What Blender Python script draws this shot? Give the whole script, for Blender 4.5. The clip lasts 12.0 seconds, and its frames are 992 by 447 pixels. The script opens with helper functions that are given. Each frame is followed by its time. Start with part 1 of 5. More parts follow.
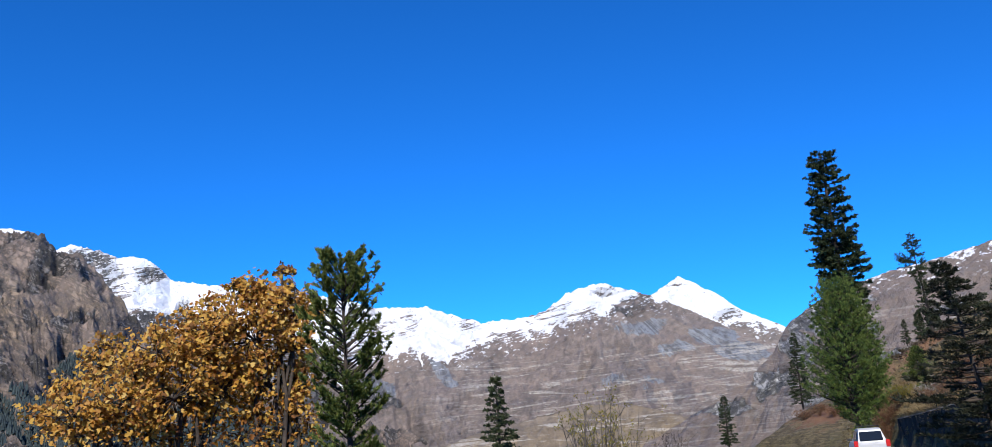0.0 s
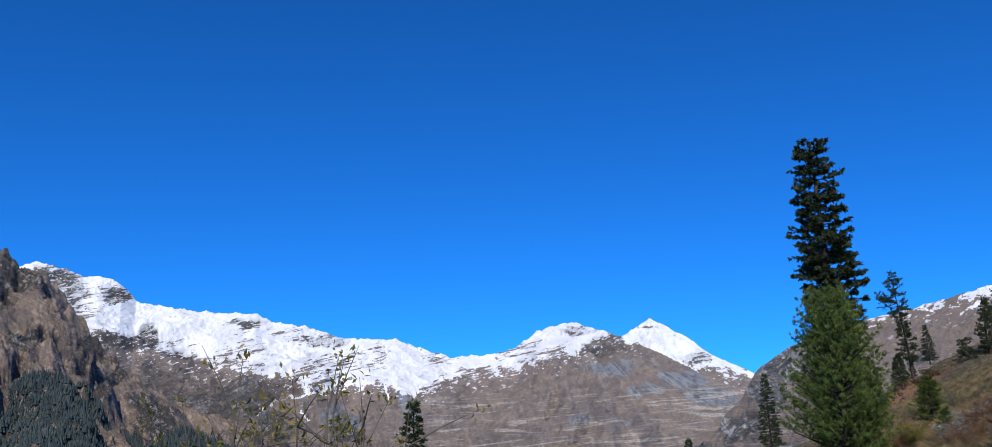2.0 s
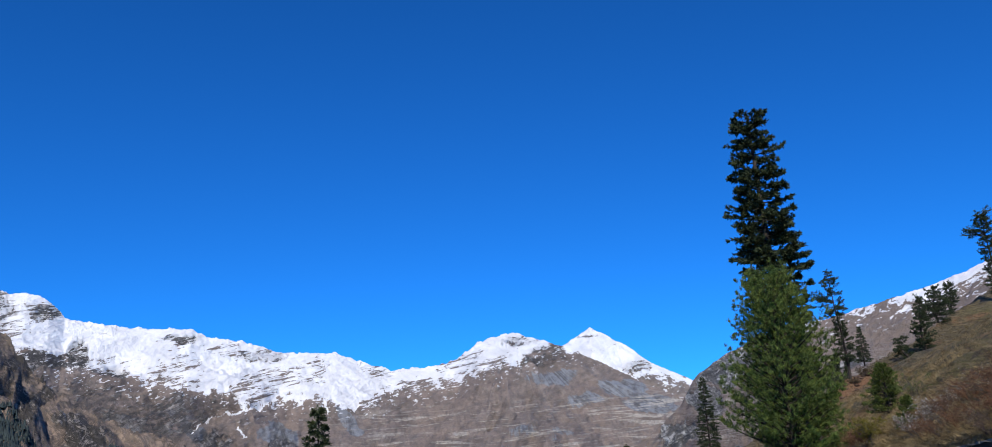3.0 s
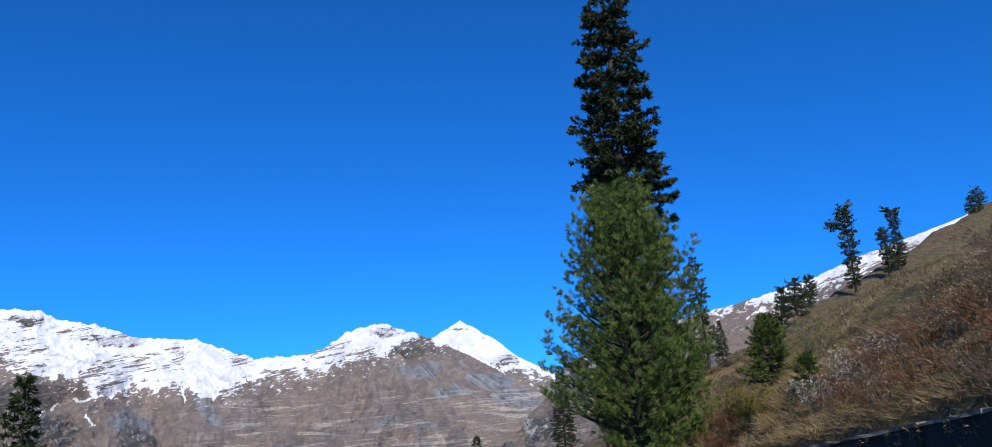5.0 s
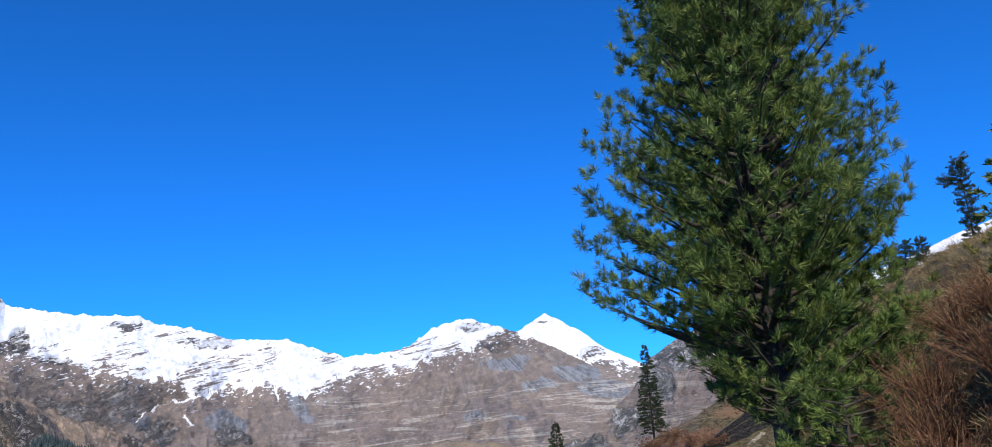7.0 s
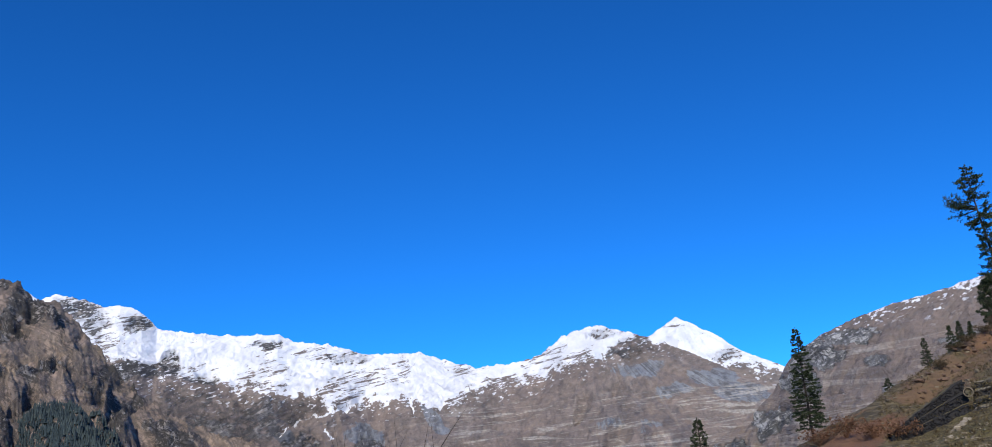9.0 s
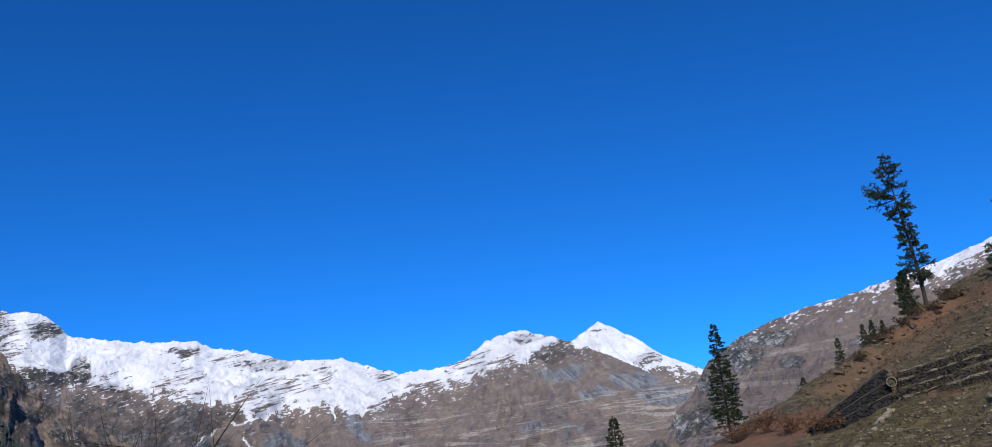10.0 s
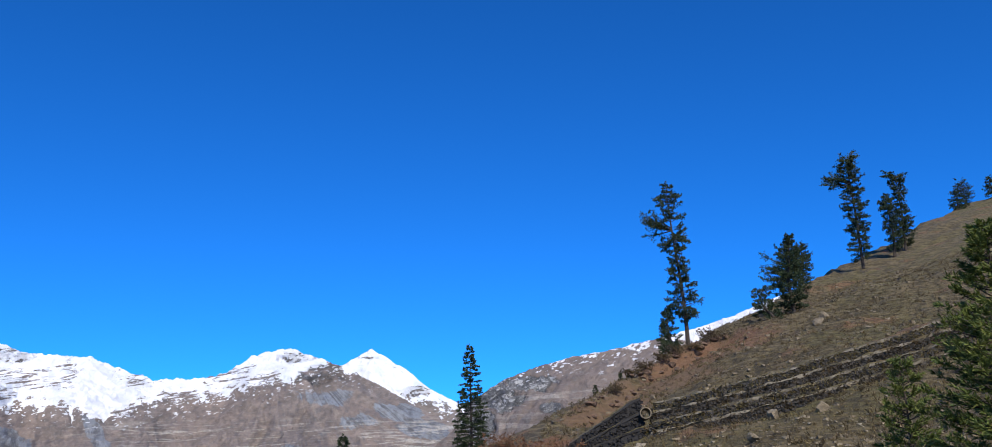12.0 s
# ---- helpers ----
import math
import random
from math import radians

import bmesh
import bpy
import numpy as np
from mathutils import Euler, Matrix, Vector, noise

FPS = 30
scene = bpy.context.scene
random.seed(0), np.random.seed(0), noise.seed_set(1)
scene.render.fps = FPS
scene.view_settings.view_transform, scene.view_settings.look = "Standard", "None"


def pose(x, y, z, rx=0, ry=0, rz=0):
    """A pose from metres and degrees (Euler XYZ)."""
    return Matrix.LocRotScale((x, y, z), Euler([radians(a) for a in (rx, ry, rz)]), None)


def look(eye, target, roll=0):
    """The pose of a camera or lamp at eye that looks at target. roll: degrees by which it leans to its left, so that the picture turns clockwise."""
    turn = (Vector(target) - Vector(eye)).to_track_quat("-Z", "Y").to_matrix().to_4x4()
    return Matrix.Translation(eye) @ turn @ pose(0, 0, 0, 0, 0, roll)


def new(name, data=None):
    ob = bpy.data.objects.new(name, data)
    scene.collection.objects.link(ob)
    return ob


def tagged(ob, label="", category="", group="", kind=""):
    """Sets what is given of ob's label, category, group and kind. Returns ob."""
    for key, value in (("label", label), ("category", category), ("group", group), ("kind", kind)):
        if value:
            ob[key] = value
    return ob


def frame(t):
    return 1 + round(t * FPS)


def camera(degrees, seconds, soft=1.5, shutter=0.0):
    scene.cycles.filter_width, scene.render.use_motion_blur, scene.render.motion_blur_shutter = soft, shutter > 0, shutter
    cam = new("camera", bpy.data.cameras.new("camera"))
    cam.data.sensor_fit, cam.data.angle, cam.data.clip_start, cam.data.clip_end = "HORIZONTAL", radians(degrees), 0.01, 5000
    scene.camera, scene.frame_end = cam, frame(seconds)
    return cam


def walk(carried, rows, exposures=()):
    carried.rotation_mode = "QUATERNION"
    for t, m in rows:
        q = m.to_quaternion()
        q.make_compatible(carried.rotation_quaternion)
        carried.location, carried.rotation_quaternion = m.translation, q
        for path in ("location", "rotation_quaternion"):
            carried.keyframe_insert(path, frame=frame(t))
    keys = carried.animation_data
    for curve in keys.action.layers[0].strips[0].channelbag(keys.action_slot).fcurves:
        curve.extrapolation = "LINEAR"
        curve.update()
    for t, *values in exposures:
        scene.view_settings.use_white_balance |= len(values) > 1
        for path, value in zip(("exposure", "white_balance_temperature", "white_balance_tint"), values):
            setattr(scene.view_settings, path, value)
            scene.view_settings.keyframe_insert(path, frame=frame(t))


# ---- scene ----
cam = camera(56.2, 12.0, soft=0.5)
# seconds, x, y, z, yaw, pitch, roll
PATH = [
    (0.0, 0.00, 0.00, 0.00, 0.00, 12.90, 4.00),
    (0.5, 1.13, 3.72, -0.07, -0.86, 13.06, 3.64),
    (1.0, 2.11, 7.42, -0.13, -1.74, 14.23, 1.72),
    (1.5, 3.06, 11.01, -0.13, -1.90, 14.24, 1.86),
    (2.0, 3.93, 14.32, -0.16, -2.08, 14.99, 2.02),
    (2.5, 4.91, 17.62, -0.23, -2.78, 15.35, 2.53),
    (3.0, 6.12, 21.07, -0.30, -5.50, 15.52, 3.48),
    (3.5, 7.44, 24.64, -0.40, -7.96, 15.49, 3.59),
    (5.5, 14.10, 38.71, -0.49, -14.43, 14.43, 3.47),
    (6.0, 15.50, 42.20, -0.64, -12.86, 14.65, 5.33),
    (6.5, 16.73, 46.05, -0.87, -10.16, 14.69, 4.35),
    (7.0, 17.77, 50.39, -1.15, -8.14, 14.55, 4.05),
    (7.5, 18.58, 54.78, -1.37, -5.08, 14.64, 4.80),
    (9.5, 21.62, 71.97, -2.18, 0.31, 15.93, 4.77),
    (10.0, 23.08, 75.84, -2.39, -4.51, 15.63, 5.91),
    (10.5, 24.77, 79.59, -2.59, -10.71, 15.00, 7.44),
    (11.0, 26.48, 83.40, -2.79, -14.89, 16.21, 5.88),
    (11.5, 28.34, 87.21, -3.00, -16.77, 16.49, 3.32),
    (12.0, 30.39, 90.99, -3.27, -19.15, 16.45, 1.60),
]
walk(cam, [(t, pose(x, y, z, 90 + pitch, roll, yaw)) for t, x, y, z, yaw, pitch, roll in PATH],
     [(0.0, 0.25), (0.5, 0.48), (1.0, 0.28), (1.5, 0.0), (2.0, -0.1), (2.5, -0.15), (3.0, -0.14), (3.7, -0.05), (5.5, 0.14), (6.0, 0.27), (6.5, 0.28), (7.0, 0.26), (7.6, 0.42), (9.4, -0.16), (10.0, -0.2), (10.5, -0.16), (11.0, -0.02), (11.5, 0.04), (12.0, 0.12)])

# ---- light ----
SUN_EL, SUN_AZ = 41.0, 187.0  # degrees up; degrees clockwise from +y
world = bpy.data.worlds.new("world")
scene.world = world
world.use_nodes = True
wn = world.node_tree.nodes
sky = wn.new("ShaderNodeTexSky")
sky.sky_type = "NISHITA"
sky.sun_disc = False
sky.sun_elevation, sky.sun_rotation = radians(SUN_EL), radians(SUN_AZ)
sky.altitude, sky.air_density, sky.dust_density, sky.ozone_density = 3000, 1.0, 0.0, 6.0
# the thin, dry air at this height gives a deeper blue than the model's
deep = wn.new("ShaderNodeGamma")
deep.inputs["Gamma"].default_value = 1.09
tint = wn.new("ShaderNodeMix")
tint.data_type, tint.blend_type = "RGBA", "MULTIPLY"
tint.inputs[0].default_value, tint.inputs[7].default_value = 1.0, (0.093, 0.562, 0.99, 1)
wl = world.node_tree.links
wl.new(sky.outputs[0], deep.inputs["Color"])
wl.new(deep.outputs[0], tint.inputs[6])
wl.new(tint.outputs[2], wn["Background"].inputs["Color"])
wn["Background"].inputs["Strength"].default_value = 0.155
sun_data = bpy.data.lights.new("sun", "SUN")
sun_data.energy, sun_data.angle, sun_data.color = 4.9, radians(0.5), (1.0, 0.95, 0.87)
sun = new("sun", sun_data)
se, sa = radians(SUN_EL), radians(SUN_AZ)
sun.matrix_world = look((0, 0, 300), (-math.sin(sa) * math.cos(se) * 100, -math.cos(sa) * math.cos(se) * 100, 300 - math.sin(se) * 100))


# ---- numbers: noise ----
def grid_hash(ix, iy, seed):
    h = (ix.astype(np.int64) * 374761393 + iy.astype(np.int64) * 668265263 + seed * 974634767) & 0xFFFFFFFF
    h = ((h ^ (h >> 13)) * 1274126177) & 0xFFFFFFFF
    return ((h ^ (h >> 16)) & 0xFFFF) / 65535.0


def vnoise(x, y, seed=0):
    """Smooth noise from -1 to 1 over arrays."""
    x, y = np.asarray(x, float), np.asarray(y, float)
    ix, iy = np.floor(x), np.floor(y)
    fx, fy = x - ix, y - iy
    ang = lambda a, b: grid_hash(ix + a, iy + b, seed) * 2 * np.pi
    def corner(a, b):
        t = ang(a, b)
        return np.cos(t) * (fx - a) + np.sin(t) * (fy - b)
    u, v = fx * fx * fx * (fx * (fx * 6 - 15) + 10), fy * fy * fy * (fy * (fy * 6 - 15) + 10)
    top = corner(0, 0) * (1 - u) + corner(1, 0) * u
    low = corner(0, 1) * (1 - u) + corner(1, 1) * u
    return (top * (1 - v) + low * v) * 1.5


def fbm(x, y, octaves=5, seed=0, gain=0.5, ridged=False):
    total, amp, f = 0.0, 1.0, 1.0
    for k in range(octaves):
        n = vnoise(x * f + 17.3 * k, y * f - 9.1 * k, seed + k)
        total = total + amp * ((1 - 2 * np.abs(n)) if ridged else n)
        amp *= gain
        f *= 2.03
    return total


def smooth(a, b, x):
    t = np.clip((np.asarray(x, float) - a) / (b - a), 0, 1)
    return t * t * (3 - 2 * t)


# ---- materials ----
def material(name, rough=0.9):
    m = bpy.data.materials.new(name)
    m.use_nodes = True
    b = m.node_tree.nodes["Principled BSDF"]
    b.inputs["Roughness"].default_value = rough
    return m, m.node_tree, b


def node(nt, kind, **sets):
    n = nt.nodes.new(kind)
    for k, v in sets.items():
        n.inputs[k].default_value = v
    return n


def ntex(nt, scale, detail=6.0, rough=0.6, vec=None, distort=0.0):
    n = node(nt, "ShaderNodeTexNoise", Scale=scale, Detail=detail, Roughness=rough, Distortion=distort)
    if vec is not None:
        nt.links.new(vec, n.inputs["Vector"])
    return n.outputs["Fac"]


def ramp(nt, fac, stops):
    r = nt.nodes.new("ShaderNodeValToRGB")
    while len(r.color_ramp.elements) < len(stops):
        r.color_ramp.elements.new(0.5)
    for e, (p, c) in zip(r.color_ramp.elements, stops):
        e.position, e.color = p, (*c, 1)
    nt.links.new(fac, r.inputs["Fac"])
    return r.outputs["Color"]


def mixc(nt, fac, a, b, blend="MIX"):
    n = nt.nodes.new("ShaderNodeMix")
    n.data_type, n.blend_type = "RGBA", blend
    for sock, v in ((n.inputs[0], fac), (n.inputs[6], a), (n.inputs[7], b)):
        if isinstance(v, (int, float)):
            sock.default_value = v
        elif isinstance(v, tuple):
            sock.default_value = (*v, 1)
        else:
            nt.links.new(v, sock)
    return n.outputs[2]


def calc(nt, op, a, b=0.0, clamp=False):
    n = nt.nodes.new("ShaderNodeMath")
    n.operation, n.use_clamp = op, clamp
    for sock, v in zip(n.inputs, (a, b)):
        if isinstance(v, (int, float)):
            sock.default_value = v
        else:
            nt.links.new(v, sock)
    return n.outputs[0]


def span(nt, v, a, b, lo=0.0, hi=1.0):
    n = nt.nodes.new("ShaderNodeMapRange")
    n.interpolation_type = "SMOOTHSTEP"
    for k, val in zip(("From Min", "From Max", "To Min", "To Max"), (a, b, lo, hi)):
        n.inputs[k].default_value = val
    nt.links.new(v, n.inputs["Value"])
    return n.outputs[0]


def bump(nt, b, height, strength, distance):
    n = node(nt, "ShaderNodeBump", Strength=strength, Distance=distance)
    nt.links.new(height, n.inputs["Height"])
    nt.links.new(n.outputs[0], b.inputs["Normal"])


def place(nt, scale=(1, 1, 1), tip=0.0):
    """World place, tipped about y by some degrees, then stretched."""
    g = nt.nodes.new("ShaderNodeNewGeometry")
    m = nt.nodes.new("ShaderNodeMapping")
    m.inputs["Scale"].default_value = scale
    source = g.outputs["Position"]
    if tip:
        r = nt.nodes.new("ShaderNodeVectorRotate")
        r.rotation_type = "Y_AXIS"
        r.inputs["Angle"].default_value = radians(tip)
        nt.links.new(source, r.inputs["Vector"])
        source = r.outputs[0]
    nt.links.new(source, m.inputs["Vector"])
    return m.outputs[0], g


def mountain_material(name, earth, earth2, rock, unit, fan=(0.0, 0.0, 0.0), lines=0.5, band_top=4.8, dip=14.0, crack=0.4, grit=0.5, scree=(0.46, 0.42, 0.355), slate_col=(0.165, 0.178, 0.19), bare=1.25, specks=0.5, relief=1.0, streak=0.14, fall_tip=0.0, size=1.0):
    """Earth, scree, slate, rock and snow; the mountain's own shape gives the amounts `crag`, `slate` and `snow`.
    Patterns are laid over the face, in metres at `unit` metres away; gullies fan out below the summit `fan` (degrees, degrees up, share)."""
    m, nt, b = material(name, 0.95)
    geo = nt.nodes.new("ShaderNodeNewGeometry")
    xyz = nt.nodes.new("ShaderNodeSeparateXYZ")
    nt.links.new(geo.outputs["Position"], xyz.inputs[0])
    px, py, pz = xyz.outputs
    away = calc(nt, "SQRT", calc(nt, "ADD", calc(nt, "MULTIPLY", px, px), calc(nt, "MULTIPLY", py, py)))
    across = calc(nt, "MULTIPLY", calc(nt, "ARCTAN2", px, py), unit)
    height = calc(nt, "MULTIPLY", calc(nt, "DIVIDE", pz, away), unit)
    face = nt.nodes.new("ShaderNodeCombineXYZ")
    nt.links.new(across, face.inputs[0])
    nt.links.new(height, face.inputs[2])

    def pat(tip, lx, lz, detail=5.0, rough=0.62, distort=0.0, shift=0.0, vec=face.outputs[0]):
        r = nt.nodes.new("ShaderNodeVectorRotate")
        r.rotation_type = "Y_AXIS"
        r.inputs["Angle"].default_value = radians(tip)
        nt.links.new(vec, r.inputs["Vector"])
        k = nt.nodes.new("ShaderNodeMapping")
        k.inputs["Scale"].default_value, k.inputs["Location"].default_value = (1 / (lx * size), 1, 1 / (lz * size)), (shift, shift * 0.7, shift * 1.3)
        nt.links.new(r.outputs[0], k.inputs["Vector"])
        return ntex(nt, 1.0, detail, rough, k.outputs[0], distort)

    mul = lambda p, q: calc(nt, "MULTIPLY", p, q)
    add = lambda p, q: calc(nt, "ADD", p, q)
    mid0 = lambda p, w: mul(calc(nt, "SUBTRACT", p, 0.5), w)
    amount = {}
    for key in ("crag", "slate", "snow"):
        at = nt.nodes.new("ShaderNodeAttribute")
        at.attribute_name = key
        amount[key] = at.outputs["Fac"]
    big, mid, fine, tiny = pat(8, 520, 300), pat(dip, 130, 70, 6, 0.66, 0.3), pat(dip, 34, 20, 5, 0.68, 0.0, 3.0), pat(0, 13, 10, 3, 0.7, 0.0, 7.0)
    # fall lines: straight down the range, and in a fan below the summit
    fall = pat(fall_tip, 46, 260, 7, 0.7, 1.0, 2.0)
    if fan[2]:
        fx, fz = math.radians(fan[0]) * unit, math.tan(math.radians(fan[1])) * unit
        dx, dz = calc(nt, "SUBTRACT", across, fx), calc(nt, "SUBTRACT", fz, height)
        spread = nt.nodes.new("ShaderNodeCombineXYZ")
        nt.links.new(mul(calc(nt, "ARCTAN2", dx, dz), 600.0), spread.inputs[0])
        nt.links.new(calc(nt, "SQRT", add(mul(dx, dx), mul(dz, dz))), spread.inputs[2])
        fanned = pat(0, 34, 220, 7, 0.7, 1.0, 5.0, spread.outputs[0])
        sel = nt.nodes.new("ShaderNodeMix")
        nt.links.new(span(nt, across, fx - 420, fx - 160), sel.inputs[0])
        nt.links.new(fall, sel.inputs[2])
        nt.links.new(fanned, sel.inputs[3])
        fall = sel.outputs[0]
    c = mixc(nt, span(nt, mid, 0.40, 0.60), tuple(v * 0.78 for v in earth), tuple(v * 1.14 for v in earth))
    c = mixc(nt, mul(span(nt, big, 0.46, 0.58), 0.75), c, earth2)
    c = mixc(nt, mul(span(nt, fine, 0.53, 0.62), grit), c, tuple(v * 0.5 for v in rock))
    c = mixc(nt, mul(span(nt, fine, 0.47, 0.40), grit * 0.8), c, tuple(v * 1.4 for v in earth))
    c = mixc(nt, mul(span(nt, fall, 0.57, 0.63), streak), c, scree)
    c = mixc(nt, mul(span(nt, fall, 0.43, 0.36), streak), c, tuple(v * 0.45 for v in rock))
    # grey slate slides
    sl = mixc(nt, span(nt, add(mul(fall, 0.6), mul(fine, 0.4)), 0.44, 0.56), tuple(v * 0.6 for v in slate_col), tuple(v * 1.5 for v in slate_col))
    c = mixc(nt, mul(span(nt, add(amount["slate"], add(mid0(mid, 1.3), mid0(fall, 1.1))), 0.36, 0.56), 0.85), c, sl)
    # broken pale ledges and old terraces that follow the height, and darker ones between
    if lines:
        up = span(nt, height, unit * 0.0175 * band_top, unit * 0.0175 * (band_top - 0.7))
        if fan[2]:
            up = mul(up, span(nt, across, fx - 1000, fx - 500))
        for tip, lz, shift, at in ((2.0, 17, 1.0, 0.54), (-3.0, 30, 9.0, 0.56), (5.0, 12, 14.0, 0.56)):
            band = mul(span(nt, pat(tip, 430, lz, 7, 0.66, 0.9, shift), at, at + 0.035), span(nt, pat(0, 330, 70, 5, 0.62, 0.3, shift + 4), 0.465, 0.535))
            c = mixc(nt, mul(mul(band, up), mul(span(nt, tiny, 0.34, 0.56, 0.35, 1.0), lines)), c, scree)
        c = mixc(nt, mul(mul(span(nt, pat(1.0, 380, 14, 7, 0.66, 0.8, 21.0), 0.57, 0.62), up), lines * 0.3), c, tuple(v * 0.5 for v in rock))
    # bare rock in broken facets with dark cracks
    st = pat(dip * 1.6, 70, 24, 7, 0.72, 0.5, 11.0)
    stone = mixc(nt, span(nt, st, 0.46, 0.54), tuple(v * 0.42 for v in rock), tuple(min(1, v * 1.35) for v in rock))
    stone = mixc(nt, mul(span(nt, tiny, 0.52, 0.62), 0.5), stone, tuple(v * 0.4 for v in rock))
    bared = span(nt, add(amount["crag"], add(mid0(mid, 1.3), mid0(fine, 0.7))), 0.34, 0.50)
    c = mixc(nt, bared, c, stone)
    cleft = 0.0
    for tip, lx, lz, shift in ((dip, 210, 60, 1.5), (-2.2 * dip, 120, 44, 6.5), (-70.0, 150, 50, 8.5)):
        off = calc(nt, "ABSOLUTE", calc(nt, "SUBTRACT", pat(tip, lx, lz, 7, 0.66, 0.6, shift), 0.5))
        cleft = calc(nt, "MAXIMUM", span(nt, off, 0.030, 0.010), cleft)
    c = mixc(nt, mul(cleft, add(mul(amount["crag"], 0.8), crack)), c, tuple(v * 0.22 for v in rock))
    # snow: whole above its line, broken into streaks near it, a few flecks below
    over = amount["snow"]
    s = add(over, add(mid0(fall, 1.5), add(mid0(mid, 1.6), mid0(fine, 2.6))))
    beds = pat(dip * 0.8, 120, 12, 7, 0.7, 0.9, 17.0)
    patchy = span(nt, pat(dip, 260, 110, 5, 0.62, 0.4, 19.0), 0.44, 0.60, 0.0, 1.0)
    edge = span(nt, over, 0.95, 0.1, 0.8, 1.0)
    s = calc(nt, "SUBTRACT", s, mul(mul(span(nt, beds, 0.49, 0.56), patchy), mul(edge, bare)))
    s = calc(nt, "SUBTRACT", s, mul(mul(span(nt, fine, 0.52, 0.58), patchy), mul(edge, bare * 0.7)))
    s = calc(nt, "SUBTRACT", s, mul(amount["crag"], add(mul(span(nt, st, 0.42, 0.56), 1.4), 0.45)))
    snow = span(nt, s, -0.03, 0.07)
    fleck = mul(span(nt, pat(dip, 26, 11, 2, 0.6, 0.0, 23.0), 0.635 - 0.06 * specks, 0.66 - 0.06 * specks), span(nt, add(over, mid0(big, 1.2)), -1.3, -0.25))
    snow = calc(nt, "MAXIMUM", snow, mul(fleck, 0.9 if specks else 0.0))
    c = mixc(nt, snow, c, mixc(nt, span(nt, mid, 0.4, 0.6), (0.74, 0.745, 0.75), (0.84, 0.84, 0.84)))
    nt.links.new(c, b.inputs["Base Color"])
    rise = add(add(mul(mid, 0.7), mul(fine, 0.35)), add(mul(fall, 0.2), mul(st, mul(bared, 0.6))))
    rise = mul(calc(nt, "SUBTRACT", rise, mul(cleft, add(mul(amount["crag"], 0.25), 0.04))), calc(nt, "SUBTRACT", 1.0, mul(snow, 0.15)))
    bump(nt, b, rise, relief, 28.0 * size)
    return m


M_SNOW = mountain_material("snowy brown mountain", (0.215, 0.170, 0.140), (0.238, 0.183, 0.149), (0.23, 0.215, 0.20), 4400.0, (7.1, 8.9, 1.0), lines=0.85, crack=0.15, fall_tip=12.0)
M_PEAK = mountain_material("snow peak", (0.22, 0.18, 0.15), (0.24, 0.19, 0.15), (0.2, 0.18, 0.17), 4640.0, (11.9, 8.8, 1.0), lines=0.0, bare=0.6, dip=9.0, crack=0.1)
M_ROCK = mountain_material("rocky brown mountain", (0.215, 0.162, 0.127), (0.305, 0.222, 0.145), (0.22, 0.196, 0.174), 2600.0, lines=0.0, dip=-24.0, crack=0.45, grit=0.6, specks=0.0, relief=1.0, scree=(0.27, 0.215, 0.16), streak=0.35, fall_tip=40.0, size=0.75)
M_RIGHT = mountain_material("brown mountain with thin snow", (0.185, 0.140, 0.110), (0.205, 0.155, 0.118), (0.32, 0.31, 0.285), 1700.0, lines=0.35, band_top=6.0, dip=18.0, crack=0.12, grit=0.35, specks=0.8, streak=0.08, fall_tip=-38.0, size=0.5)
M_HILL = mountain_material("ochre grass hill", (0.20, 0.155, 0.105), (0.225, 0.17, 0.10), (0.22, 0.18, 0.15), 1250.0, lines=0.8, dip=6.0, crack=0.05, specks=0.0, size=0.4)


